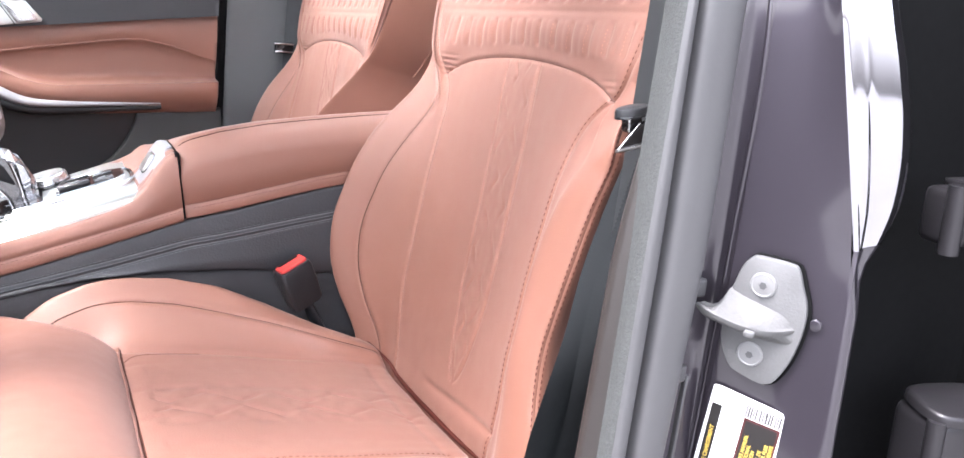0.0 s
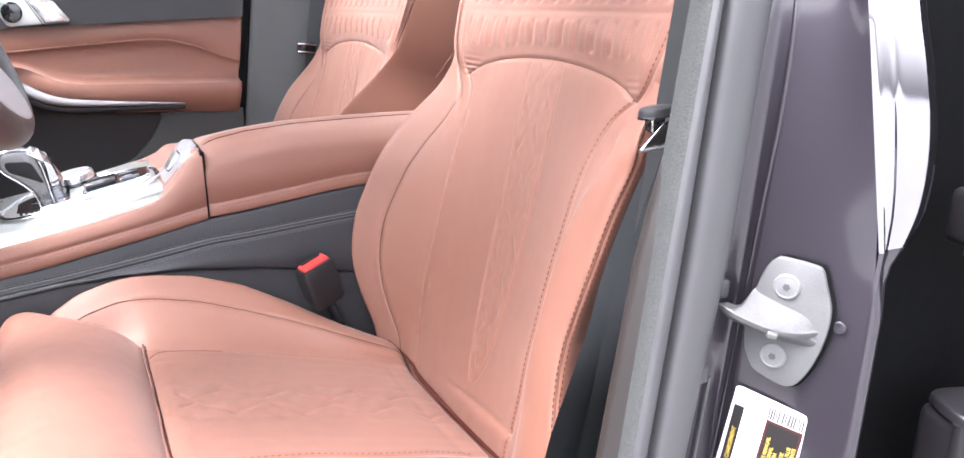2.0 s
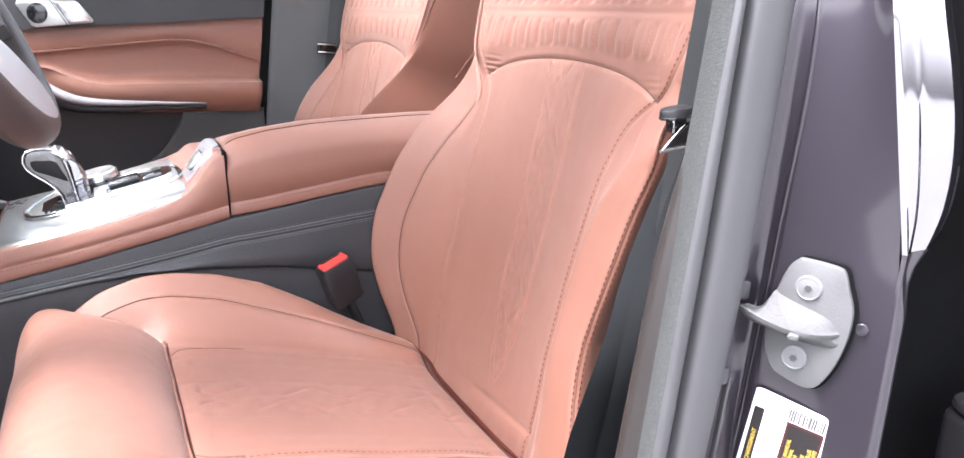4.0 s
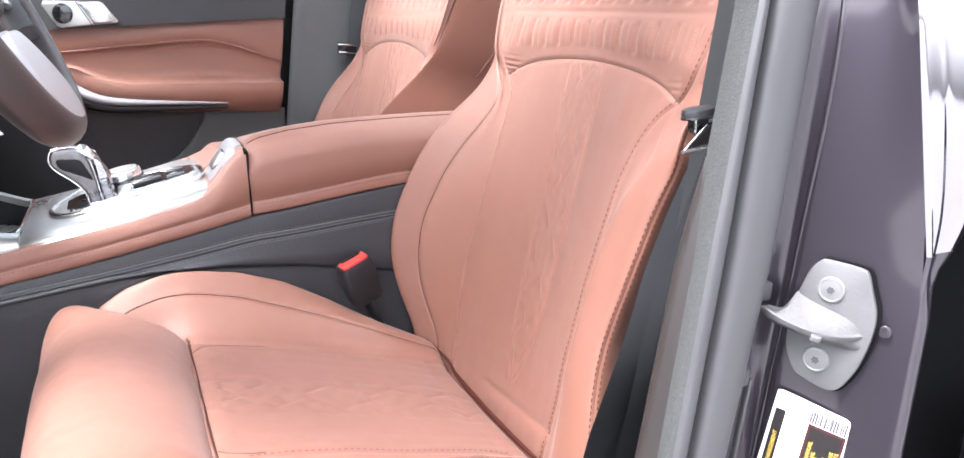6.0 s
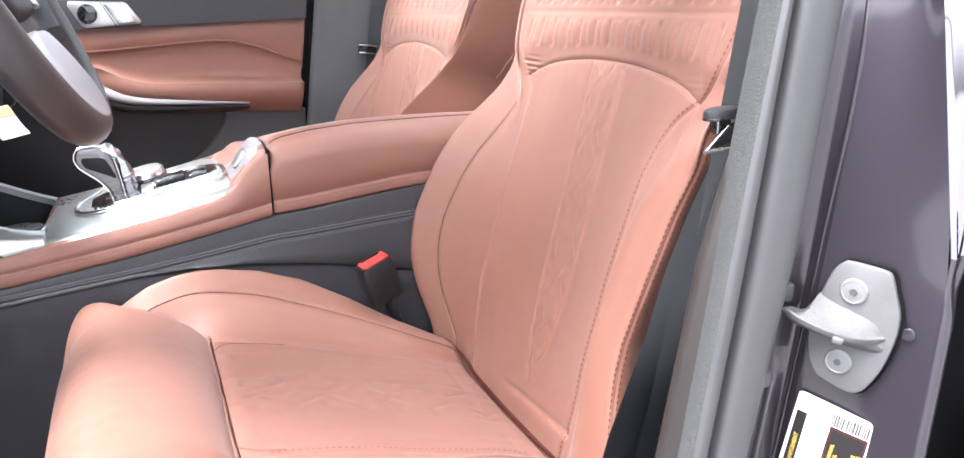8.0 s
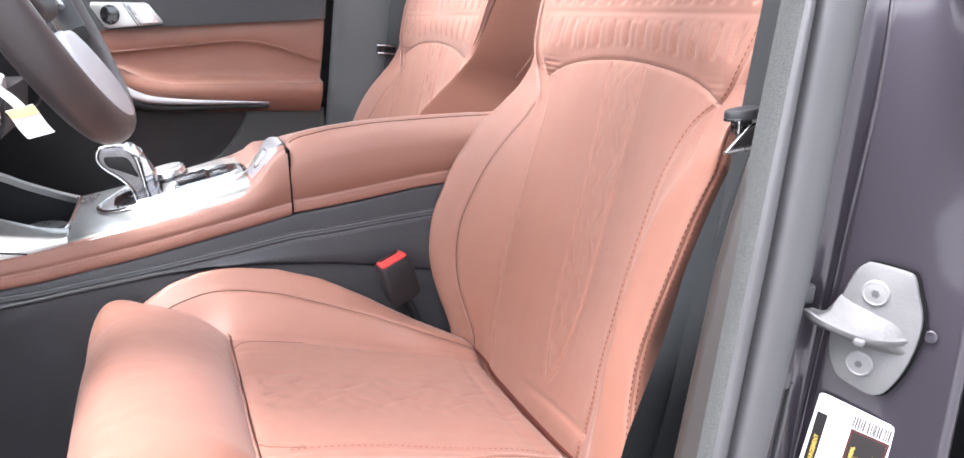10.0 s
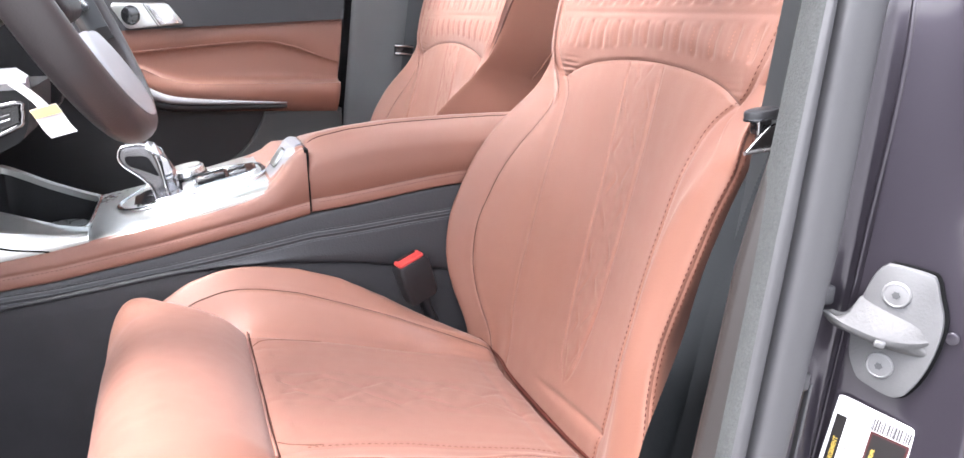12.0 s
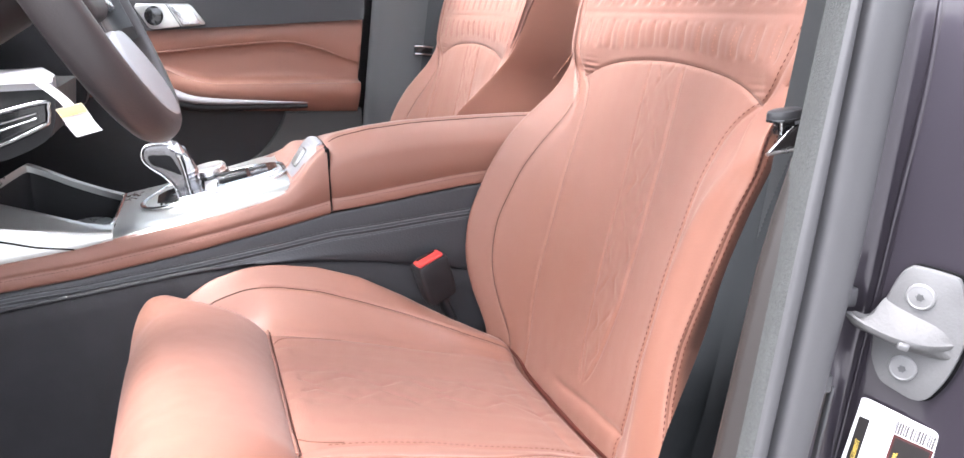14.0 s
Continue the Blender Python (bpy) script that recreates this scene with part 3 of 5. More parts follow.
    crown = -0.004 * (su / 0.22) ** 2
    # the far rear corner of the pad is cut back round the bolster
    start = -0.225 - 0.080 * smoothstep((su - 0.150) / 0.085) - 0.040 * smoothstep((-su - 0.165) / 0.07)
    squeeze = (-0.41 - start) / (-0.41 + 0.225)
    pad = np.stack([start[None, :] + (px_[:, None] + 0.225) * squeeze[None, :] + 0.006 * (su / 0.22)[None, :] ** 4, np.repeat(su[None, :], n_pad, 0), pz_[:, None] + (zu + crown)[None, :]], -1)
    pad_nrm = normals_of(pad)
    if pad_nrm[30, mid, 2] < 0:
        pad_nrm = -pad_nrm
    pad = pad + pad_nrm * (0.0012 * bump_noise(pad, 9, 3.0) + 0.0003 * bump_noise(pad, 55, 6.0))[..., None]
    nrm = normals_of(P)
    if nrm[60, mid, 2] < 0:
        nrm = -nrm
    disp = np.zeros_like(s)
    run = np.cumsum(np.abs(np.gradient(s, axis=1)) + np.abs(np.gradient(z, axis=1)), axis=1)
    mainpart = 1 - smoothstep((-xs[:, None] - 0.222) / 0.012)
    for colu, deep, wide in ((1, .0007, .008), (2, .0018, .0024), (4, .003, .003)):
        for sign in (-1, 1):
            c = int(np.argmin(np.abs(uu - sign * colu)))
            dist = np.abs(run - run[:, c:c + 1])
            disp -= deep * np.exp(-(dist / wide) ** 2) * mainpart
            disp += 0.0007 * np.exp(-((dist - 0.010) / 0.008) ** 2) * mainpart
    rowd = (xs[:, None] + 0.225)
    wide_in = smoothstep((1.35 - np.abs(uu)) / 0.35)[None, :]
    disp += 0.0018 * np.exp(-((rowd - 0.014) / 0.013) ** 2) * smoothstep((1.05 - np.abs(uu)) / 0.30)[None, :]
    # gathers running back from the front seam
    for place, deep, reach in ((0.112, 0.0016, 0.05), (0.040, 0.0013, 0.075), (-0.035, 0.0012, 0.06)):
        disp -= deep * np.exp(-((s - place - 0.10 * rowd) / 0.0045) ** 2) * smoothstep(rowd / 0.01) * (1 - smoothstep(rowd / reach))
    # embossed middle strip
    inpanel = (np.abs(uu) < 0.95)[None, :] & (xs[:, None] > -0.205) & (xs[:, None] < 0.10)
    tri = np.abs(((xs[:, None] / 0.075) % 1) * 2 - 1)
    for sign in (-1, 1):
        line = sign * (0.006 + 0.026 * tri)
        disp -= np.where(inpanel, 0.0025 * np.exp(-((s - line) / 0.0024) ** 2) * (0.65 + 0.35 * np.sin(xs[:, None] * 120 + sign)), 0)
        disp -= np.where(inpanel, 0.0007 * np.exp(-((s - sign * 0.045) / 0.006) ** 2), 0)
        disp -= np.where(inpanel, 0.0005 * np.exp(-((s - sign * 0.095) / 0.008) ** 2), 0)
    disp -= 0.0014 * np.exp(-((xs[:, None] - 0.075 - 0.25 * s ** 2) / 0.005) ** 2) * smoothstep((1.5 - np.abs(uu)) / 0.6)[None, :]
    P = P + nrm * disp[..., None]
    P += nrm * (np.where(inpanel & (np.abs(s) < 0.05), 0.0010, 0.0) * bump_noise(P, 60, 4.0))[..., None]
    P += nrm * (0.0010 * bump_noise(P * np.array([1, 1.6, 1]), 12, 7.0))[..., None] + nrm * (0.0003 * bump_noise(P, 50, 1.0))[..., None]

    def col(u):
        return int(np.argmin(np.abs(uu - u)))
    cush = part("cushion", box_bm((0.40, 0.42, 0.12), 0.03, 3, pose(-0.11, 0, 0.60, 0, 8, 0)), BLACK_PLASTIC, seat, "black plastic seat pan")
    end = len(xs)
    for a, b, name, mat in ((-5, -4, "side_panel", LEATHER), (-4, -2, "outer_bolster", LEATHER), (-2, -1, "inner_bolster", LEATHER),
                            (1, 2, "inner_bolster", LEATHER), (2, 4, "outer_bolster", LEATHER), (4, 5, "side_panel", LEATHER)):
        sheet(name, P[:end, col(a):col(b) + 1], mat, cush)
    sheet("center_panel", P[:end, col(-1):col(1) + 1], LEATHER_SOFT, cush, "perforated tan leather seat panel with embossed zigzag")
    sheet("thigh_pad", pad, LEATHER, cush, "smooth padded tan leather thigh support")
    # dark tube laid in the crease to stand for its contact shade
    tube("crease_shade", smoothed([(0.103, 0.200, 0.690), (0.1175, 0.150, 0.6725), (0.1195, 0.115, 0.6610), (0.1195, 0.05, 0.6575), (0.1195, -0.05, 0.6575), (0.1185, -0.120, 0.6620), (0.116, -0.150, 0.668)], 12), [0.0010 + 0.0022 * math.sin(math.pi * k / 72) for k in range(73)], THREAD, cush, "dark tube that draws the shade in the fold below the backrest", 8)
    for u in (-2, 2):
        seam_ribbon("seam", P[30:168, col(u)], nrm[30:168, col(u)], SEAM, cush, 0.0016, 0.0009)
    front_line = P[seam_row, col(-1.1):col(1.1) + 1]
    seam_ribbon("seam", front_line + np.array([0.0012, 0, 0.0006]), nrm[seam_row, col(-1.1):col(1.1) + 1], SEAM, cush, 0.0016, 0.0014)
    tube("piping", front_line + np.array([-0.0022, 0, 0.0032]) + np.array([[0.0007 * math.sin(k * 0.22), 0, 0] for k in range(len(front_line))]), 0.0021, LEATHER, cush, "raised leather piping", 8)
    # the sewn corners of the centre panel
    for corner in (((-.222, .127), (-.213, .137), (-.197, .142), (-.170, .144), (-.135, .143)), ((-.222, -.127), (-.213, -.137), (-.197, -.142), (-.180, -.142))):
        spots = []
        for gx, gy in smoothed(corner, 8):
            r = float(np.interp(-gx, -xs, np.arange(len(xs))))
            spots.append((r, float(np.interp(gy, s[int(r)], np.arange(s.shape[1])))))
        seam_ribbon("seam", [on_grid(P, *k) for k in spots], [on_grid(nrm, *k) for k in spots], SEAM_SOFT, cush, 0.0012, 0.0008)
    for u, k in ((-1.0, 3),):
        stitch_mesh("stitching", P[40:140, col(u) + k], nrm[40:140, col(u) + k], SEAM_SOFT, cush, 0.0040, 0.0028, 0.0006)
    box("seat_base", (0.42, 0.46, 0.20), pose(-0.08, 0, 0.50), BLACK_PLASTIC, cush, "black seat base", 0.02)
    for yy in (-0.19, 0.19):
        box("rail", (0.55, 0.045, 0.03), pose(-0.05, yy, 0.397), BLACK_PLASTIC, cush, "seat rail", 0.004)
    return cush


def seat(name, y, flat):
    ob = thing(name, "tan leather seat with quilted shoulder cushion and embossed strip", "car seat", (0, 0, 0), group="front seats")
    seat_back(ob, flat)
    seat_cushion(ob)
    box("side_trim", (0.40, 0.03, 0.14), pose(-0.06, -0.262, 0.585, 0, 8, 0), BLACK_PLASTIC, ob, "black plastic side trim", 0.012)
    ob.location = (0, y, 0) if flat else (0.013, y, -0.010)
    return ob


driver_seat = seat("driver_seat", -0.39, True)
passenger_seat = seat("passenger_seat", 0.38, False)

# ---------------------------------------------------------------- centre console
console = thing("center_console", "centre console with tan leather sides and bright metal top", "console")
CX = [-0.75, -0.65, -0.544, -0.449, -0.32, -0.20, -0.121, 0.0, 0.10, 0.30]
C_LOW = [0.79, 0.805, 0.821, 0.829, 0.848, 0.870, 0.886, 0.895, 0.902, 0.905]


def zm(x):
    return float(np.interp(x, [-0.80, -0.55, -0.449, -0.307, -0.19, -0.12], [0.835, 0.862, 0.874, 0.899, 0.926, 0.940]))


def zb(x):
    return float(np.interp(x, CX, C_LOW))


def lid_low(x):
    return zb(x) + 0.008 * float(smoothstep((x + 0.12) / 0.22))


def rib_drop(x):
    return float(np.interp(x, [-0.75, -0.50, -0.35, -0.12, 0.07, 0.32], [0.007, 0.009, 0.0145, 0.027, 0.036, 0.038]))


# black leather flank with its sewn rib
xs_ = np.linspace(-0.75, 0.32, 60)
for sign in (-1, 1):
    P = []
    for x in xs_:
        zl = float(np.interp(x, [-0.75, -0.544, -0.414, -0.30, -0.16, -0.057, 0.072, 0.32], [0.77, 0.797, 0.813, 0.825, 0.821, 0.809, 0.783, 0.74]))
        b, o = lid_low(x), lid_low(x) - rib_drop(x)
        row = [(-.128, b), (-.1362, b - .001), (-.1372, b - .004), (-.1378, o + .004), (-.1382, o + .0012), (-.1375, o), (-.1384, o - .0012), (-.1386, o - .0045),
               (-.1389, o - .0078), (-.1382, o - .0090), (-.1391, o - .0102), (-.1396, o - .015), (-.1435, (o - .015 + zl) / 2), (-.1445, zl + .004), (-.143, zl + .001), (-.136, zl - .002)]
        P.append([(x, -sign * yy, zz) for yy, zz in row])
    sheet("side_panel", np.array(P), BLACK_LEATHER, console, "black leather flank with a sewn rib", flip=sign > 0)
    for off in (0.0, 0.0045, 0.0090):
        seam_ribbon("piping", [(x, sign * (0.1385 + off * 0.03), lid_low(x) - rib_drop(x) - off) for x in xs_[:57]], [(0, sign, 0.0)] * 57, FINE_GREY, console, 0.0009, 0.0006)
    for off in (-0.0030, 0.0120):
        stitch_mesh("stitching", [(x, sign * (0.1386 + off * 0.03), lid_low(x) - rib_drop(x) - off) for x in xs_[:55]], [(0, sign, 0.2)] * 55, GREY_THREAD, console, 0.005, 0.0012, 0.00045)
    P = []
    for x in xs_:
        zl = float(np.interp(x, [-0.75, -0.544, -0.414, -0.30, -0.16, -0.057, 0.072, 0.32], [0.77, 0.797, 0.813, 0.825, 0.821, 0.809, 0.783, 0.74]))
        P.append([(x, sign * yy, zz) for yy, zz in ((0.138, zl - .001), (0.143, zl - .004), (0.145, zl - .03), (0.147, 0.62), (0.150, 0.38))])
    sheet("carpet_side", np.array(P), DARK_CARPET, console, "dark carpeted lower flank", flip=sign < 0)

# tan leather bands below the metal top
for sign in (-1, 1):
    P = []
    xb = np.concatenate([np.linspace(-0.75, -0.20, 30), np.linspace(-0.195, -0.122, 18)])
    for x in xb:
        b = zb(x)
        rise = (0.060 if sign < 0 else 0.016) * smoothstep((x + 0.200) / 0.062)
        t = zm(min(x, -0.19)) + rise
        if sign < 0:
            t = min(zm(x), float(np.interp(x, [-0.75, -0.449, -0.235, -0.202], [0.835, 0.870, 0.906, 0.915]))) if x < -0.202 else float(np.interp(x, [-0.202, -0.190, -0.177, -0.163, -0.154, -0.145, -0.135, -0.126], [0.915, 0.919, 0.925, 0.938, 0.950, 0.961, 0.971, 0.976]))
        hgt = t - b
        row = [(-.120, b - .004), (-.1365, b), (-.1385, b + .004), (-.138, b + .0165), (-.1367, b + .018), (-.138, b + .0195), (-.1375, b + .6 * hgt), (-.135, t - .006), (-.131, t - .001), (-.122, t), (-.105, t - .001)]
        P.append([(x, -sign * yy, zz) for yy, zz in row])
    sheet("leather_band", np.array(P), LEATHER, console, "tan leather band with a sewn line", flip=sign > 0)
    stitch_mesh("stitching", [(x, sign * 0.1383, zb(x) + 0.0145) for x in xb], [(0, sign, 0)] * len(xb), SEAM_SOFT, console, 0.0035, 0.002, 0.0005)
    sheet("band_end", np.array([[p, (-0.122, sign * 0.02, p[2])] for p in P[-1]]), LEATHER, console)


def top_ring(x, y0, y1, thick=0.012, dz=0.0):
    z = zm(x) + dz
    return [(x, y0, z - thick), (x, y1, z - thick), (x, y1, z - 0.002), (x, y1 - 0.003, z + 0.001), (x, y0 + 0.030, z + 0.001), (x, y0 + 0.014, z - 0.001), (x, y0 + 0.004, z - 0.004), (x, y0, z - 0.008)]


# metal top: behind the tray, and the strips beside it
loft("top_plate", [top_ring(x, -0.133, 0.133) for x in np.linspace(-0.405, -0.165, 14)], BRUSHED, console, "bright brushed metal top plate")
def rim_top(x):
    return float(np.interp(x, [-0.75, -0.62, -0.535, -0.495, -0.440, -0.41], [0.975, 0.951, 0.929, 0.915, 0.895, 0.889]))


rings, lower = [], []
for x in np.linspace(-0.75, -0.405, 30):
    t, b = max(rim_top(x), zm(x) + 0.002), zm(x)
    mid = b + (t - b) * 0.62
    rings.append([(x, -0.126, mid), (x, -0.122, mid + 0.002), (x, -0.112, t - 0.002), (x, -0.106, t), (x, -0.098, t - 0.001), (x, -0.094, b - 0.03), (x, -0.118, b - 0.03)])
    lower.append([(x, -0.1335, b - 0.004), (x, -0.1325, b + 0.002), (x, -0.1290, mid - 0.0015), (x, -0.1265, mid), (x, -0.118, mid), (x, -0.118, b - 0.03)])
loft("tray_rim", rings, BRUSHED, console, "bright metal rim rising towards the dashboard", angle=50)
loft("trim_panel", lower, GRAIN_TRIM, console, "grained metal trim panel below the rim", angle=50)
rim_far = smoothed([(-0.402, 0.092, 0.887), (-0.43, 0.098, 0.896), (-0.473, 0.10, 0.914), (-0.50, 0.10, 0.928), (-0.528, 0.10, 0.941), (-0.536, 0.092, 0.942), (-0.548, 0.05, 0.938), (-0.570, -0.03, 0.930), (-0.585, -0.08, 0.926)], 5)
loft("tray_rim", [[(p[0], p[1] - .003, p[2] - .009), (p[0], p[1] + .012, p[2] - .009), (p[0], p[1] + .012, p[2]), (p[0], p[1] + .009, p[2] + .002), (p[0], p[1], p[2] + .002), (p[0], p[1] - .003, p[2])] for p in rim_far], BRUSHED, console, "satin metal rim rising towards the dashboard")
tube("tray_edge", smoothed([(-0.412, -0.096, 0.884), (-0.4065, -0.06, 0.8855), (-0.4045, 0.0, 0.8865), (-0.403, 0.06, 0.887), (-0.402, 0.095, 0.888)], 5), 0.0026, CHROME, console, "chrome rear edge of the tray", 10)
box("tray", (0.34, 0.20, 0.01), pose(-0.575, 0.0, 0.836, 0, -3, 0), GLOSS_BLACK, console, "black storage tray", 0.002)
box("tray_wall", (0.010, 0.20, 0.06), pose(-0.410, 0.0, 0.842), BLACK_PLASTIC, console, "black tray wall", 0.002)
sheet("tray_wall", np.array([[(p[0] + 0.002, p[1] + 0.003, p[2] - 0.008 - (p[2] - 0.845) * f) for f in np.linspace(0, 1, 5)] for p in rim_far]), BLACK_PLASTIC, console, "black tray wall")
tube("groove", [(-0.60, -0.1318, 0.905), (-0.534, -0.1318, 0.886), (-0.494, -0.1325, 0.8745), (-0.452, -0.1335, 0.868)], 0.0012, DARK_GAP, console, "dark groove in the trim", 6)
box("tray_wall", (0.34, 0.012, 0.06), pose(-0.575, -0.100, 0.835), BLACK_PLASTIC, console, "black tray wall", 0.002)
holder = prism("cup_holder", disc_outline(0.036, 40), 0.01, pose(-0.448, 0.040, 0.850), BRUSHED, console, "bright metal cup holder ring", 0.003)
prism("holder_floor", disc_outline(0.027, 40), 0.002, pose(-0.448, 0.040, 0.861), BRUSHED, holder)

# selector field
field = [(p[0], p[1]) for p in smoothed([(-0.375, 0.0), (-0.364, -0.045), (-0.330, -0.066), (-0.250, -0.072), (-0.190, -0.070), (-0.171, -0.056), (-0.166, -0.02), (-0.178, 0.03), (-0.25, 0.066), (-0.325, 0.088), (-0.350, 0.062)], 5, closed=True)]
slope = math.degrees(math.atan2(zm(-0.19) - zm(-0.36), 0.17))
tilt = Matrix.Translation((-0.265, 0, zm(-0.265) + 0.001)) @ pose(0, 0, 0, 0, -slope, 0) @ Matrix.Translation((0.265, 0, 0))
tube("field_edge", [tilt @ Vector((x, y, 0.005)) for x, y in field + field[:1]], 0.0022, CHROME, console, "chrome edge of the selector field", 8)
prism("selector_frame", field, 0.004, tilt, CHROME, console, "chrome frame round the selector", 0.0015)
prism("selector_field", [(-0.265 + (x + 0.265) * 0.95, (y - 0.005) * 0.91 + 0.005) for x, y in field], 0.0015, tilt @ Matrix.Translation((0, 0, 0.004)), BRUSHED, console, "bright metal selector field")
bank = prism("button_bank", [(-0.268, -0.036), (-0.258, -0.042), (-0.186, -0.042), (-0.176, -0.030), (-0.176, 0.020), (-0.186, 0.030), (-0.262, 0.034), (-0.268, 0.028)], 0.0035, tilt @ Matrix.Translation((0, 0, 0.0050)), CHROME, console, "chrome framed button bank", 0.0012)
prism("bank_field", [(-0.265, -0.033), (-0.257, -0.038), (-0.188, -0.038), (-0.180, -0.028), (-0.180, 0.018), (-0.188, 0.026), (-0.260, 0.030), (-0.265, 0.026)], 0.0006, tilt @ Matrix.Translation((0, 0, 0.0085)), GLOSS_BLACK, bank, "gloss black button field")
for k, (bx, by, bw, bd) in enumerate(((-0.242, -0.026, 0.040, 0.014), (-0.242, -0.006, 0.040, 0.014), (-0.240, 0.015, 0.038, 0.014), (-0.204, -0.028, 0.026, 0.012), (-0.204, -0.010, 0.026, 0.012), (-0.204, 0.008, 0.026, 0.012))):
    button = box("button", (bw, bd, 0.005), tilt @ pose(bx, by, 0.0105), SMOKED if k % 2 else DASH_BLACK, bank, "flat console button", 0.0012)
    box("button_mark", (bw * 0.4, 0.0012, 0.0006), tilt @ pose(bx - 0.002, by + 0.001, 0.0134), SATIN, button, "pale printed mark", 0.0)
for bx, by, bw, bd in ((-0.235, -0.052, 0.075, 0.007), (-0.300, -0.054, 0.042, 0.007)):
    box("button", (bw, bd, 0.005), tilt @ pose(bx, by, 0.007, 0, 0, 2), CHROME, console, "bright narrow switch", 0.0015)
gate = prism("selector_gate", [(-0.352, -0.030), (-0.336, -0.046), (-0.296, -0.050), (-0.284, -0.040), (-0.284, 0.030), (-0.300, 0.042), (-0.336, 0.044), (-0.352, 0.024)], 0.0012, tilt @ Matrix.Translation((0, 0, 0.0056)), GLOSS_BLACK, console, "gloss black gate under the lever")
for k in range(9):
    box("gate_notch", (0.0032, 0.0075, 0.0014), tilt @ pose(-0.346 + k * 0.0066, -0.0530 + 0.0011 * abs(k - 6), 0.0064), DASH_BLACK, gate, "dark notch", 0.0)
knob = prism("rotary_knob", disc_outline(0.0290, 48), 0.017, tilt @ pose(-0.276, 0.062, 0.005), SATIN, console, "satin metal rotary knob", 0.003, 3)
prism("knob_cap", disc_outline(0.0245, 48), 0.0015, tilt @ pose(-0.276, 0.062, 0.022), BRUSHED, knob)
prism("knob_base", disc_outline(0.0315, 48), 0.007, tilt @ pose(-0.276, 0.062, 0.004), GLOSS_BLACK, console, "gloss black knob base", 0.001)


def gear_selector():
    ob = thing("gear_selector", "crystal gear selector with chrome edges on the console", "gear lever")
    side = [(-0.366, 0.969), (-0.360, 0.977), (-0.340, 0.980), (-0.324, 0.975), (-0.317, 0.962), (-0.312, 0.943), (-0.308, 0.917), (-0.306, 0.891), (-0.320, 0.890), (-0.323, 0.902), (-0.328, 0.917), (-0.339, 0.931), (-0.352, 0.942), (-0.361, 0.950), (-0.366, 0.959)]
    outline = [(p[0], p[1]) for p in smoothed(side, 3, closed=True)]
    m = axes_at((0, 0.017, 0), (1, 0, 0), (0, 0, 1), (0, -1, 0))
    grip = prism("grip", outline, 0.030, m, SMOKED, ob, "dark metal lever body", 0.004, 3)
    tube("edge", [Vector((x, -0.0125, z)) for x, z in outline + outline[:1]], 0.0013, CHROME, grip, "chrome edge", 8, 1.0, (0, 1, 0))
    inlay = [(p[0], p[1]) for p in smoothed([(-0.357, 0.963), (-0.344, 0.9635), (-0.328, 0.961), (-0.320, 0.946), (-0.315, 0.933), (-0.325, 0.937), (-0.340, 0.944), (-0.354, 0.951)], 4, closed=True)]
    prism("side_inlay", inlay, 0.003, axes_at((0, -0.0120, 0), (1, 0, 0), (0, 0, 1), (0, -1, 0)), DASH_BLACK, grip, "dark side inlay", 0.001)
    rng = random.Random(4)
    rings = []
    for (x, z, w) in ((-0.3000, 0.893, 0.010), (-0.2995, 0.906, 0.012), (-0.3000, 0.920, 0.0135), (-0.3025, 0.936, 0.015), (-0.3065, 0.951, 0.0155), (-0.313, 0.964, 0.016), (-0.323, 0.973, 0.015), (-0.335, 0.977, 0.012)):
        rings.append([(x + rng.uniform(-.003, .003) + 0.0085 * math.cos(a), 0.000 + w * math.sin(a), z + rng.uniform(-.004, .004) + 0.004 * math.cos(a)) for a in (2 * math.pi * k / 9 + .3 for k in range(9))])
    loft("crystal", rings, CRYSTAL, ob, "faceted clear crystal insert", smooth=False)
    box("top_button", (0.024, 0.018, 0.003), pose(-0.343, 0.002, 0.9775, 0, 3, 0), GLOSS_BLACK, grip, "black park button", 0.001)
    prism("lever_boot", disc_outline(0.016, 32, 1.4, 1.0), 0.004, tilt @ pose(-0.312, 0.002, 0.004), SMOKED, ob, "dark boot", 0.001)


gear_selector()

# sloped bezel with its button in front of the armrest
def slope_rings(pts, y0, y1, r=0.004):
    return [[(x, y0, z - .02), (x, y1, z - .02), (x, y1, z - r), (x, y1 - r, z), (x, y0 + r, z), (x, y0, z - r)] for x, z in pts]


SLOPE = smoothed([(-0.205, 0.919), (-0.180, 0.927), (-0.165, 0.939), (-0.152, 0.956), (-0.141, 0.971), (-0.132, 0.979), (-0.1225, 0.980)], 4)
loft("bezel_surround", slope_rings([(p[0], p[1] - 0.002) for p in SLOPE], -0.119, -0.018, 0.006), LEATHER, console, "tan leather round the bezel")
arch = SLOPE[7:]
bez = []
for k, (x, z) in enumerate(arch):
    f = k / (len(arch) - 1)
    half = 0.049 * math.sqrt(1 - 0.55 * (max(0, f - 0.6) / 0.4) ** 2) * (0.70 + 0.30 * min(1, f * 3))
    bez += slope_rings([(x, z)], -0.069 - half, -0.069 + half, 0.006)
loft("bezel", bez, PULL, console, "satin metal bezel below the armrest")
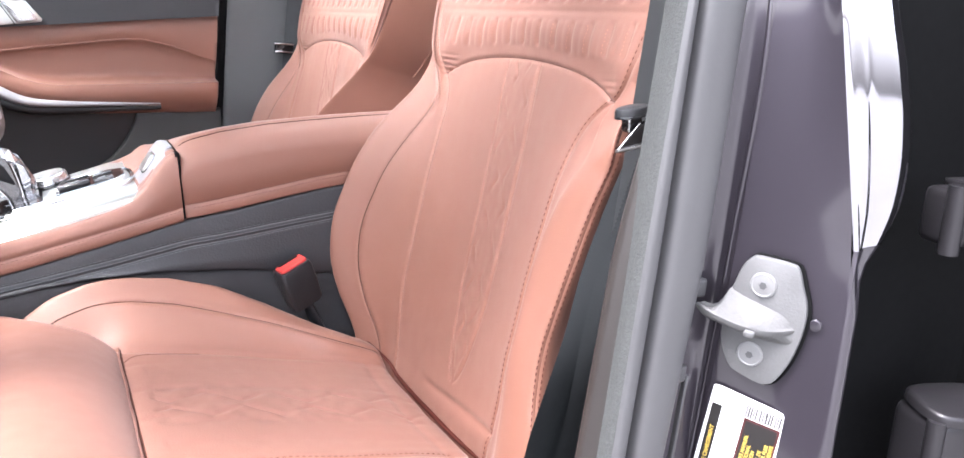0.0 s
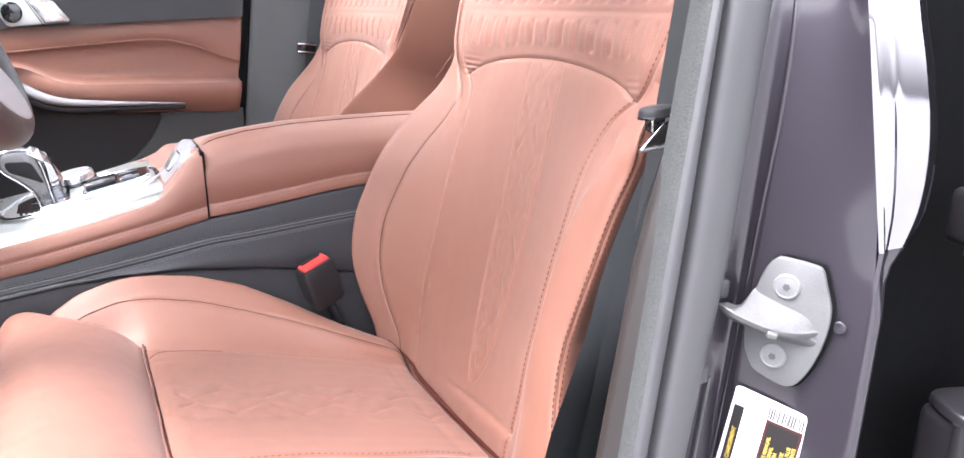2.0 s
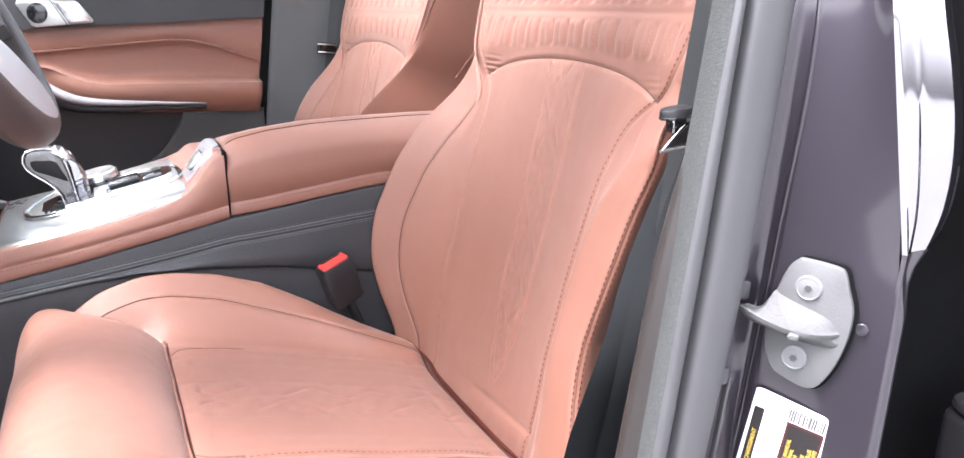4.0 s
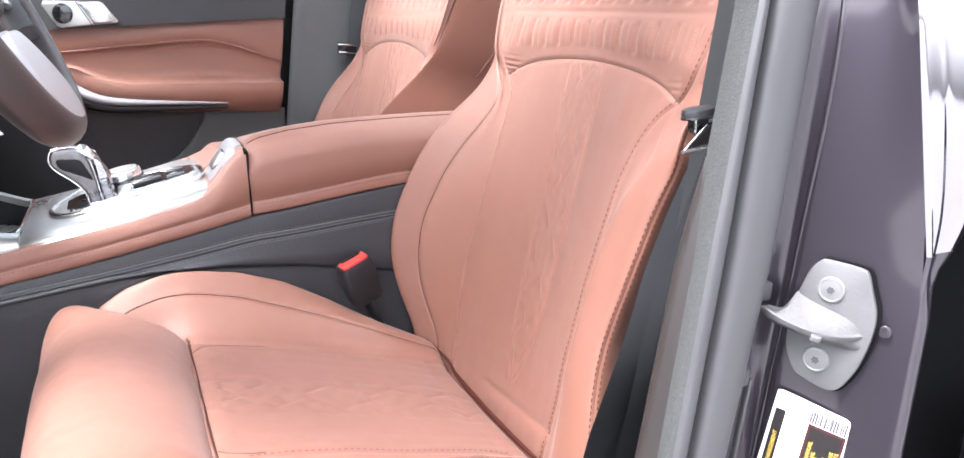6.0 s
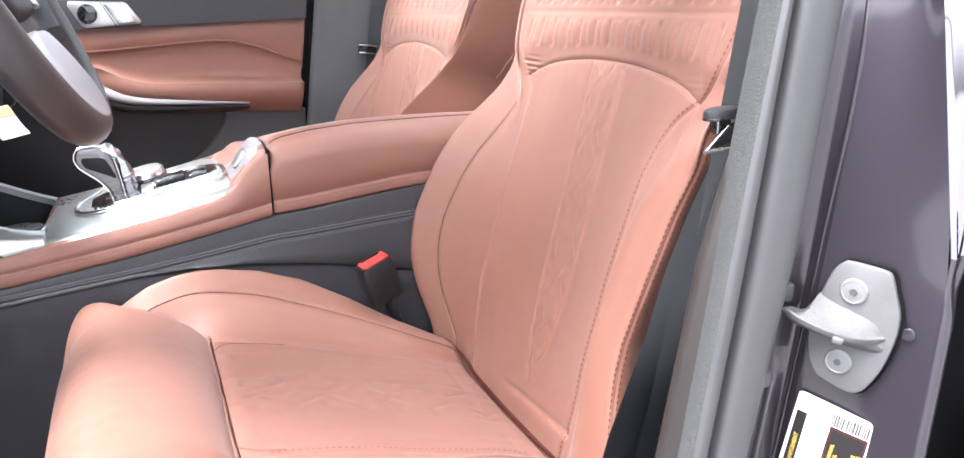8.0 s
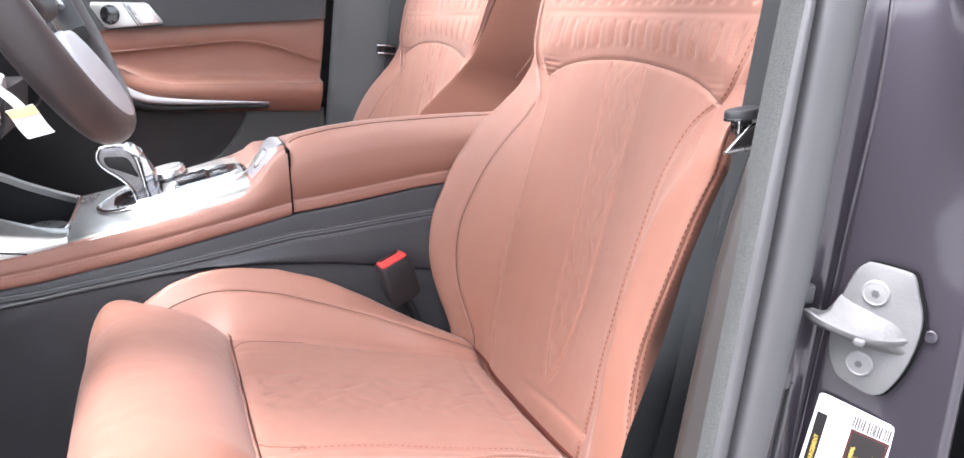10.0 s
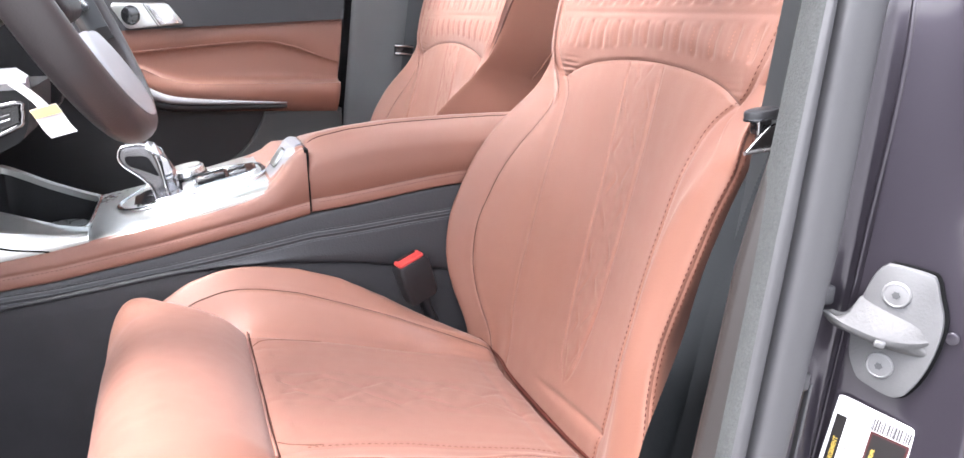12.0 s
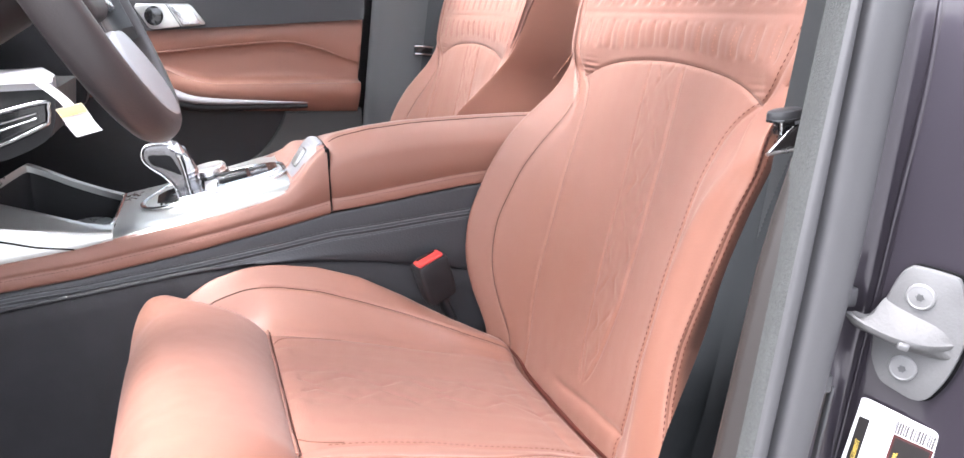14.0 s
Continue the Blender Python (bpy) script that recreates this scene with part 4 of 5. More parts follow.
loft("leather_cheek", slope_rings([(p[0] - 0.010, 0.920 + (p[1] - 0.924) * 0.60) for p in SLOPE] + [(-0.1225, 0.954)], -0.018, 0.115, 0.008), LEATHER, console, "tan leather slope beside the bezel")
bm_at = axes_at((-0.1520, -0.070, 0.9565), (0.60, 0, 0.80), (0, 1, 0), (-0.80, 0, 0.60))
btn = prism("bezel_button", round_outline(0.030, 0.040, 0.008), 0.0015, bm_at, DARK_CHROME, console, "dark button plate", 0.001)
prism("switch", round_outline(0.026, 0.035, 0.006), 0.003, bm_at @ pose(0, 0, 0.0015), BRUSHED, btn, "pale switch", 0.001)

# armrest lid
arm = thing("armrest", "padded tan leather armrest lid on the centre console", "armrest")
P = []
xa = np.concatenate([[-0.1195, -0.1185, -0.116, -0.110], np.linspace(-0.10, 0.33, 44)])
for x in xa:
    e = math.sqrt(max(0, 1 - ((x + 0.095) / 0.0245) ** 2)) if x < -0.095 else 1.0
    b = lid_low(x) + 0.0015
    t = float(np.interp(x, [-0.12, -0.06, 0.0, 0.10, 0.33], [0.988, 0.9985, 1.004, 1.006, 1.004])) - 0.010 * (1 - e)
    row = [(-.10, b - .004), (-.1362 + .003 * (1 - e), b), (-.1369 + .004 * (1 - e), b + .002), (-.137 + .004 * (1 - e), b + .0165), (-.1358 + .004 * (1 - e), b + .018), (-.137 + .004 * (1 - e), b + .0195), (-.1372 + .004 * (1 - e), (b + t) / 2 - .005), (-.1368, t - .038), (-.1345, t - .029), (-.1240, t - .0155),
           (-.1125, t - .0025), (-.1095, t - .0030), (-.1065, t + .0003), (-.085, t - .0005), (-.06, t - .004)]
    full = row + [(-.02, t - .011), (.03, t - .019), (.09, t - .030), (.125, t - .042), (.135, t - .06), (.136, b)]
    P.append([(x, yy, zz) for yy, zz in full])
P = np.array(P)
P += (0.0008 * bump_noise(P, 14, 5.0))[..., None] * np.array([0, 0, 1])
lid = sheet("lid", P, LEATHER, arm)
sheet("lid_front", np.stack([P[0], P[0] * np.array([1, 0.2, 1])], 1), LEATHER, arm)
seam_ribbon("seam", P[2:, 11], np.tile(np.array([0.0, -0.3, 0.95]), (len(P) - 2, 1)), SEAM, arm, 0.0015, 0.0016)
seam_ribbon("seam", P[2:, 4], np.tile(np.array([0.0, -1.0, 0.0]), (len(P) - 2, 1)), SEAM, arm, 0.0008, 0.0003)
stitch_mesh("stitching", P[3:, 3] + np.array([0, -0.0004, -0.0035]), [(0, -1, 0)] * (len(P) - 3), SEAM_SOFT, arm, 0.0035, 0.0016, 0.0004)
# solid near-black strip for the shade between bezel and lid
box("gap", (0.006, 0.120, 0.088), pose(-0.1215, -0.074, 0.932), DARK_GAP, arm, "dark gap at the lid's front", 0.001)
box("console_core", (0.42, 0.24, 0.5), pose(0.10, 0, 0.63), BLACK_PLASTIC, console, "black console core", 0.01)
box("console_core", (0.55, 0.24, 0.40), pose(-0.42, 0, 0.575), BLACK_PLASTIC, console, "black console core", 0.01)


# ---------------------------------------------------------------- seat belt buckle
def belt_buckle(x, y, z):
    ob = thing("belt_buckle", "black seat belt buckle with a red release button", "buckle", group="belt buckles")
    m = pose(x, y, z, 4, -19, 14)
    rings = []
    for k, (zz, sx, sy) in enumerate(((-0.036, .021, .013), (-0.030, .0235, .0145), (0.0, .0245, .0155), (0.024, .0245, .0155), (0.0285, .0225, .014))):
        rings.append([m @ Vector((px, py, zz)) for px, py in round_outline(2 * sx, 2 * sy, 0.006, 4)])
    loft("housing", rings, BLACK_PLASTIC, ob, "black buckle housing", angle=50)
    prism("release_button", round_outline(0.041, 0.021, 0.004), 0.006, m @ pose(0, 0, 0.026), RED, ob, "red release button", 0.0015)
    box("slot", (0.030, 0.004, 0.002), m @ pose(0, 0.007, 0.0325), INK, ob, "belt slot", 0.0)
    tube("stalk", [m @ Vector((0, 0, -0.03)), m @ Vector((0.004, 0, -0.07)), m @ Vector((0.012, 0, -0.14))], 0.012, BLACK_PLASTIC, ob, "black stalk", 10, 0.5)


belt_buckle(0.0135, -0.176, 0.7895)


# ---------------------------------------------------------------- steering wheel
def steering_wheel():
    ob = thing("steering_wheel", "dark leather steering wheel with metallic spoke trim", "steering wheel", kind="")
    tau = radians(25)
    turn = Matrix.Rotation(radians(-2.3), 3, "Z")
    axis, up, side = turn @ Vector((math.cos(tau), 0, math.sin(tau))), turn @ Vector((-math.sin(tau), 0, math.cos(tau))), turn @ Vector((0, 1, 0))
    c, R = Vector((-0.397, -0.39, 1.223)), 0.183
    n, k = 120, 18
    verts, faces = [], []
    for i in range(n):
        a = 2 * math.pi * i / n
        out = side * math.cos(a) + up * math.sin(a)
        thick = 1.0 + 0.10 * math.cos(a * 2 + math.pi)
        for j in range(k):
            b = 2 * math.pi * j / k
            verts.append(c + out * (R + 0.0162 * thick * math.cos(b)) + axis * (0.0195 * math.sin(b)))
    for i in range(n):
        for j in range(k):
            a, b = i * k + j, ((i + 1) % n) * k + j
            a2, b2 = i * k + (j + 1) % k, ((i + 1) % n) * k + (j + 1) % k
            faces.append((a, b, b2, a2))
    raw("rim", verts, faces, WHEEL_LEATHER, ob, "dark brown-grey leather rim")
    # hub
    m = axes_at(c, side, up, axis)
    hub = prism("hub", round_outline(0.17, 0.13, 0.05), 0.04, m @ pose(0, -0.01, -0.03), BLACK_LEATHER, ob, "black airbag hub", 0.012, 3)
    for a in (-8, 188):
        r = radians(a)
        mm = m @ pose(0.125 * math.cos(r), 0.125 * math.sin(r) - 0.01, -0.012, 0, 0, a)
        spoke = prism("spoke", round_outline(0.11, 0.055, 0.012), 0.022, mm, BLACK_PLASTIC, ob, "black side spoke", 0.004)
        prism("spoke_trim", round_outline(0.085, 0.02, 0.006), 0.006, mm @ pose(0, -0.030, 0.014), SATIN, spoke, "satin metal spoke edge", 0.002)
        for kx in (-0.02, 0.005, 0.03):
            prism("button", round_outline(0.018, 0.03, 0.005), 0.005, mm @ pose(kx, 0.004, 0.021), GREY_TRIM, spoke, "grey thumb button", 0.0015)
    # broad metal lower spoke that laps over the rim
    spoke_out = [(-0.118, -0.094), (-0.082, -0.092), (-0.048, -0.093), (-0.004, -0.113), (0.034, -0.1420), (0.041, -0.158), (0.034, -0.1755), (0.012, -0.1845), (-0.030, -0.180), (-0.072, -0.166), (-0.112, -0.138)]
    plate = prism("lower_spoke", [(p[0], p[1]) for p in smoothed(spoke_out, 4, closed=True)], 0.012, m @ pose(0, 0, 0.0085), SILVER, ob, "bright satin metal lower spoke", 0.004, 3)
    tube("spoke_gap", [m @ Vector((p[0] * 1.02 + 0.001, p[1] * 1.012, 0.0165)) for p in smoothed(spoke_out[3:9], 4)], 0.0016, DARK_GAP, plate, "dark joint round the spoke", 6)
    rings = []
    for i in range(30):
        a = radians(-38 + 44 * i / 29)
        out = side * math.cos(a) + up * math.sin(a)
        w = 0.020 + 0.012 * i / 29
        o = c + out * (R - 0.018)
        rings.append([o - axis * 0.004, o + axis * 0.012, o - out * w + axis * 0.014, o - out * (w + 0.004) + axis * 0.004, o - out * w - axis * 0.006])
    loft("spoke_cover", rings, GREY_TRIM, ob, "grey grained spoke cover", angle=50)
    tube("column", [c - axis * 0.30, c - axis * 0.12, c - axis * 0.03], [0.07, 0.06, 0.05], BLACK_PLASTIC, ob, "black steering column shroud", 20)
    for yy, r in ((0.11, 1), (-0.11, -1)):
        tube("stalk", [c - axis * 0.06 + side * (yy * 0.4), c - axis * 0.055 + side * yy, c - axis * 0.05 + side * (yy * 1.6)], [0.008, 0.008, 0.010], BLACK_PLASTIC, ob, "black control stalk", 10)


steering_wheel()

# ---------------------------------------------------------------- dashboard
dash = thing("dashboard", "black dashboard with metal edged air vents", "dashboard")
prof = [(-0.62, 0.80), (-0.60, 0.92), (-0.56, 0.975), (-0.545, 1.000), (-0.535, 1.050), (-0.530, 1.085), (-0.525, 1.12), (-0.53, 1.20), (-0.56, 1.225), (-0.62, 1.235), (-0.72, 1.235), (-0.90, 1.22), (-1.05, 1.12), (-1.05, 0.75), (-0.80, 0.72)]
rings = []
for y in np.linspace(-0.74, 0.74, 24):
    push = -0.10 * (abs(y) / 0.74) ** 2 - (0.05 if y < -0.2 else 0)
    rings.append([(x + push - (0.06 if y < -0.05 else 0), y, z) for x, z in prof])
loft("panel", rings, DASH_BLACK, dash, "black dashboard body", angle=60)
# driver-side flank of the centre fascia
def flank(x, z, out=0.0):
    return Vector((x, -0.19 - out + 0.12 * (-0.45 - x), z))


def flank_plate(name, pts, depth, out, mat, parent, label="", bevel=0.0):
    base = [flank(x, z, out) for x, z in smoothed(pts, 3, closed=True)]
    back = [p + Vector((0, depth, 0)) for p in base]
    return loft(name, [back, base], mat, parent, label, angle=45)


flank_plate("center_fascia", [(-0.440, 1.070), (-0.446, 1.078), (-0.52, 1.076), (-0.70, 1.070), (-0.70, 0.985), (-0.53, 0.992), (-0.470, 1.010), (-0.448, 1.028)], 0.40, 0.0, BLACK_PLASTIC, dash, "black centre fascia")
ledge = []
for x in np.linspace(-0.70, -0.440, 14):
    z = 1.0775 + 0.02 * (x + 0.45)
    deep = 0.22 * min(1, (-0.436 - x) / 0.05) + 0.01
    a = flank(x, z, 0.004)
    ledge.append([a + Vector((0, 0.0, 0.003)), a + Vector((0, -0.002, 0.008)), a + Vector((0, 0.006, 0.012)), a + Vector((0, deep, 0.014)), a + Vector((0, deep, 0.0)), a])
loft("ledge", ledge, PULL, dash, "satin metal ledge", angle=50)
hood = box("display_hood", (0.42, 0.05, 0.34), pose(-0.640, 0.02, 1.20, 0, 0, 4), DASH_BLACK, dash, "black display hood above the fascia", 0.02)
vent = flank_plate("air_vent", [(-0.453, 1.055), (-0.458, 1.059), (-0.54, 1.040), (-0.70, 1.005), (-0.70, 0.970), (-0.54, 1.008), (-0.460, 1.038), (-0.454, 1.044)], 0.02, 0.002, GLOSS_BLACK, dash, "gloss black air vent")
ring = [flank(x, z, 0.004) for x, z in smoothed([(-0.449, 1.056), (-0.456, 1.0625), (-0.54, 1.0430), (-0.70, 1.008), (-0.72, 0.98), (-0.70, 0.966), (-0.54, 1.003), (-0.460, 1.0335), (-0.450, 1.044)], 4, closed=True)]
tube("vent_frame", ring + ring[:1], 0.0030, DARK_CHROME, vent, "dark chrome vent frame", 8, 1.0, (0, 1, 0))
for k in (0.35, 0.65):
    tube("slat", [flank(x, np.interp(x, [-0.70, -0.54, -0.46], [1.005 - 0.035 * k, 1.040 - 0.032 * k, 1.058 - 0.020 * k]), 0.003) for x in np.linspace(-0.70, -0.462, 10)], 0.0016, DARK_CHROME, vent, "", 6, 1.0, (0, 1, 0))


# ---------------------------------------------------------------- hanging tag
def hang_tag():
    ob = thing("paper_tag", "white paper tag with a yellow band hanging from the dashboard", "tag")
    def at(p, q):
        o = Vector((-0.4490, -0.198, 1.0825)) + Vector((0.62, 0, -0.78)) * q * 0.93 + Vector((0.97, 0, 0.22)) * p * 0.9
        return o
    def strip(name, p0, p1, q0, q1, mat, lift, label):
        pts = [at(p, q) + Vector((0.004 * math.sin(q * 60), -0.0015 - lift, 0)) for q in np.linspace(q0, q1, 8) for p in (p0, p1)]
        back = [p + Vector((0, 0.0008, 0)) for p in pts]
        n = len(pts)
        faces = []
        for k in range(7):
            a = 2 * k
            faces += [(a, a + 1, a + 3, a + 2), (n + a, n + a + 2, n + a + 3, n + a + 1), (a, a + 2, n + a + 2, n + a), (a + 1, n + a + 1, n + a + 3, a + 3)]
        faces += [(0, n, n + 1, 1), (n - 2, n - 1, 2 * n - 1, 2 * n - 2)]
        return raw(name, pts + back, faces, mat, ob, label, smooth=False)
    strip("strap", -0.006, 0.007, -0.005, 0.036, PAPER, 0, "white paper strap")
    strip("card", -0.017, 0.016, 0.034, 0.080, PAPER, 0.0006, "white paper card")
    strip("band", -0.0165, 0.0155, 0.0345, 0.048, PALE_YELLOW, 0.0018, "yellow printed band")


hang_tag()


# ---------------------------------------------------------------- passenger door
def passenger_door():
    ob = thing("passenger_door", "closed passenger door with tan leather inlay and metal pull", "car door")
    xs = np.linspace(-0.80, 0.135, 90)
    def edge(x, xp, zp):
        return float(np.interp(x, xp, zp))
    def rear(z):
        return 0.100 + 0.13 * (z - 1.135)
    def band(name, lo, hi, shape, mat, label, n=14):
        P = []
        for z_f in np.linspace(0, 1, n):
            row = []
            for x in xs:
                z = lo(x) + (hi(x) - lo(x)) * z_f
                xx = min(x, rear(z)) if x > 0 else x
                row.append((xx, 0.72 - shape(x, z_f, z), z))
            P.append(row)
        return sheet(name, np.array(P), mat, ob, label)
    top_z = lambda x: edge(x, [-0.8, -0.36, 0.13], [1.10, 1.119, 1.134])
    fold_z = lambda x: edge(x, [-0.8, -0.349, -0.247, -0.141, -0.10, -0.059, -0.004, 0.051, 0.14], [1.05, 1.073, 1.080, 1.087, 1.089, 1.086, 1.071, 1.047, 1.020])
    arm_z = lambda x: edge(x, [-0.8, -0.343, -0.304, -0.275, -0.240, -0.065, 0.14], [1.15, 1.040, 1.019, 1.009, 1.002, 0.996, 0.990])
    low_z = lambda x: edge(x, [-0.8, -0.34, -0.296, -0.177, 0.05, 0.14], [1.00, 0.975, 0.955, 0.938, 0.926, 0.920])
    belt_z = lambda x: 1.21
    band("upper_panel", top_z, belt_z, lambda x, f, z: 0.018 * (1 - f) ** 0.5 + 0.004, BLACK_LEATHER, "black upper door panel")
    band("leather_rail", fold_z, top_z, lambda x, f, z: 0.008 + 0.006 * math.sin(math.pi * min(1, f * 0.9 + 0.1)), LEATHER, "tan leather rail")
    band("leather_inlay", arm_z, fold_z, lambda x, f, z: 0.004 + 0.006 * f ** 8 + 0.048 * (1 - f) ** 16, LEATHER, "tan leather door inlay", 30)
    band("leather_rest", low_z, arm_z, lambda x, f, z: 0.014 + 0.043 * math.sin(math.pi * (0.12 + 0.50 * f)) * edge(x, [-.4, -.3, .06, .14], [0.5, 1, 1, 0.6]), LEATHER, "tan leather door armrest")
    low = lambda x: 0.42
    band("lower_panel", low, low_z, lambda x, f, z: 0.004 + 0.012 * f ** 2 + 0.02 * smoothstep((0.75 - z) / 0.1), BLACK_PLASTIC, "black plastic lower door panel", 20)
    # metal pull
    pull = smoothed([(-0.47, 0.665, 1.09), (-0.40, 0.660, 1.035), (-0.345, 0.655, 0.996), (-0.30, 0.652, 0.975), (-0.24, 0.652, 0.966), (-0.15, 0.654, 0.960), (-0.045, 0.662, 0.953)], 6)
    rad = [0.0145 * (1 - 0.92 * (k / (len(pull) - 1)) ** 1.7) for k in range(len(pull))]
    tube("pull", pull, rad, PULL, ob, "satin metal door pull", 12, 0.9)
    dark = [(p[0], p[1] + 0.008, p[2] - 0.022 * (1 - 0.6 * k / (len(pull) - 1))) for k, p in enumerate(pull)]
    tube("pull_underside", dark, [0.016 * (1 - 0.7 * k / (len(dark) - 1)) for k in range(len(dark))], BLACK_PLASTIC, ob, "dark underside of the pull", 10)
    # inner handle
    def plate(pts, y):
        return [(x, z) for x, z in pts], axes_at((0, y, 0), (1, 0, 0), (0, 0, 1), (0, -1, 0))
    o, a = plate([(-0.386, 1.176), (-0.283, 1.174), (-0.275, 1.170), (-0.250, 1.134), (-0.252, 1.129), (-0.358, 1.122), (-0.366, 1.126), (-0.390, 1.168)], 0.694)
    bezel = prism("handle_bezel", o, 0.006, a, BRUSHED, ob, "bright metal door handle bezel", 0.002)
    cup = [(-0.353 + 0.019 * math.cos(t), 1.150 + 0.0205 * math.sin(t)) for t in (2 * math.pi * k / 28 for k in range(28))]
    o, a = plate(cup, 0.6875)
    prism("handle_cup", o, 0.0015, a, GLOSS_BLACK, bezel, "dark handle cup", 0.0005)
    o, a = plate([(-0.327, 1.1735), (-0.325, 1.1735), (-0.299, 1.1255), (-0.301, 1.1255)], 0.688)
    prism("handle_gap", o, 0.002, a, DARK_GAP, bezel, "dark gap at the lever")
    o, a = plate([(-0.322, 1.1715), (-0.286, 1.1705), (-0.280, 1.166), (-0.257, 1.134), (-0.262, 1.131), (-0.297, 1.1285)], 0.689)
    prism("handle_lever", o, 0.006, a, SATIN, bezel, "satin handle lever", 0.002)
    # near-black block puts the shade of the gap behind the door panel
    box("door_edge", (0.020, 0.10, 0.90), pose(0.075, 0.775, 0.84, 0, 7.5, 0), DARK_GAP, ob, "dark door edge", 0.004)
    prism("pocket", [(-0.093, 0.010), (-0.101, -0.010), (-0.115, -0.034), (-0.132, -0.058), (-0.155, -0.082), (-0.205, -0.113), (-0.30, -0.15), (-0.30, -0.32), (0.085, -0.32), (0.085, 0.010)], 0.016, axes_at((0.0, 0.712, 0.920), (1, 0, 0), (0, 0, 1), (0, -1, 0)), GREY_MOULD, ob, "grey moulded door pocket", 0.006, 3)
    box("outer_skin", (0.95, 0.03, 0.90), pose(-0.33, 0.84, 0.76), PAINT, ob, "dark painted outer skin", 0.01)
    tube("inlay_piping", [(x, 0.72 - 0.0125, fold_z(x)) for x in xs[40:80]], 0.0022, LEATHER, ob, "raised leather piping", 8)


passenger_door()


# ---------------------------------------------------------------- pillars
def pillar_sheet(name, pts, mat, parent, label, z0=0.45, z1=1.60, n=30, steps=6):
    """Surface swept up the pillar; points give x at heights 0.81, 0.98, 1.165 and y at the same."""
    rows = []
    for z in np.linspace(z0, z1, n):
        line = []
        for (xb, xm, xt), y in pts:
            x = np.interp(z, [0.81, 0.98, 1.165], [xb, xm, xt])
            if z < 0.81:
                x = xb + (xm - xb) / 0.17 * (z - 0.81)
            elif z > 1.165:
                x = xt + (xt - xm) / 0.185 * (z - 1.165)
            yy = np.interp(z, [0.81, 0.98, 1.165], y) if isinstance(y, tuple) else y
            lean = 0.10 * max(0, z - 1.165)
            line.append((x, yy + lean, z))
        rows.append(smoothed(line, steps))
    return sheet(name, np.array(rows), mat, parent, label)


pillar = thing("pillar_near", "dark metallic painted door pillar with glossy curved edge", "pillar", kind="structure")
def outer_skin():
    """Outer skin behind the fold: a broad strip at the window in mirror metal for the paint's sky reflection, a rounded
    painted edge below it.
    """
    rows, zs = [], np.linspace(0.45, 1.60, 90)
    for z in zs:
        xf = float(np.interp(z, [0.81, 0.98, 1.165, 1.60], [.2450, .2650, .2440, .2200]))
        yf = float(np.interp(z, [0.81, 0.98, 1.165, 1.60], [-.8680, -.8640, -.8475, -.7500]))
        w = float(np.interp(z, [0.45, 0.90, 0.96, 0.985, 1.005, 1.025, 1.05, 1.08, 1.12, 1.155, 1.60], [.002, .010, .026, .046, .058, .064, .068, .071, .067, .060, .045]))
        yo = yf + min(0.012 * (max(0, 1.065 - z) / 0.1) ** 2, 0.02)
        high = [(xf, yf), (xf + 0.003, yf - 0.0022)]
        for f, out in ((0.10, 0.0030), (0.22, 0.0044), (0.29, 0.0044 - 0.0012 * float(smoothstep((1.10 - z) / 0.06))), (0.40, 0.0052), (0.75, 0.0056), (0.90, 0.0038), (0.97, 0.0012), (1.03, -0.004)):
            high.append((xf + w * f, yf + (yo - yf) * min(1, f * 2.5) - out))
        high += [(xf + w * 1.08, yo + 0.012), (xf + w * 1.10 + 0.004, yo + 0.04)]
        low = []
        for k in range(12):
            a = radians(-160 + 200 * k / 11)
            low.append((xf + 0.008 * (math.cos(a) + 0.94), yf + 0.008 * (math.sin(a) + 0.342)))
        mixed = smoothstep((z - 0.93) / 0.06)
        line = [(a[0] * mixed + b[0] * (1 - mixed), a[1] * mixed + b[1] * (1 - mixed), z) for a, b in zip(high, low)]
        rows.append(smoothed(line + [(0.345, -0.77, z)], 5))
    cut = int(np.searchsorted(zs, 0.972))
    sheet("lower_edge", np.array(rows[:cut + 1]), PAINT, pillar, "rounded painted edge")
    return sheet("outer_skin", np.array(rows[cut:]), SKY_SHEEN, pillar, "outer skin in a mirror finish that carries the sky's brightness")


pillar_sheet("painted_face", [((.150, .182, .203), -.768), ((.165, .190, .207), (-.768, -.779, -.790)), ((.196, .206, .2145), (-.770, -.783, -.797)), ((.2010, .2105, .2185), (-.7715, -.7885, -.8025)), ((.2040, .2130, .2210), (-.7780, -.7950, -.8085)), ((.2075, .2155, .2235), (-.7850, -.7995, -.8125)),
                              ((.228, .240, .238), (-.8240, -.8340, -.8310)), ((.2450, .2650, .2440), (-.8680, -.8640, -.8475))], PAINT, pillar, "dark metallic paint")
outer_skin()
# this wall's near-black colour is the shade deep behind the pillar
pillar_sheet("hinge_recess", [((.345, .345, .335), -.77), ((.37, .37, .37), -.77), ((.42, .42, .42), -.765), ((.60, .60, .60), -.765)], DARK_GAP, pillar, "recess behind the pillar, its deep shade put into the near-black colour", steps=3)

fold = [(.1860, -.7585, 0.64), (.2035, -.7735, 0.81), (.2130, -.7905, 0.98), (.2210, -.8045, 1.165), (.2290, -.7720, 1.36)]
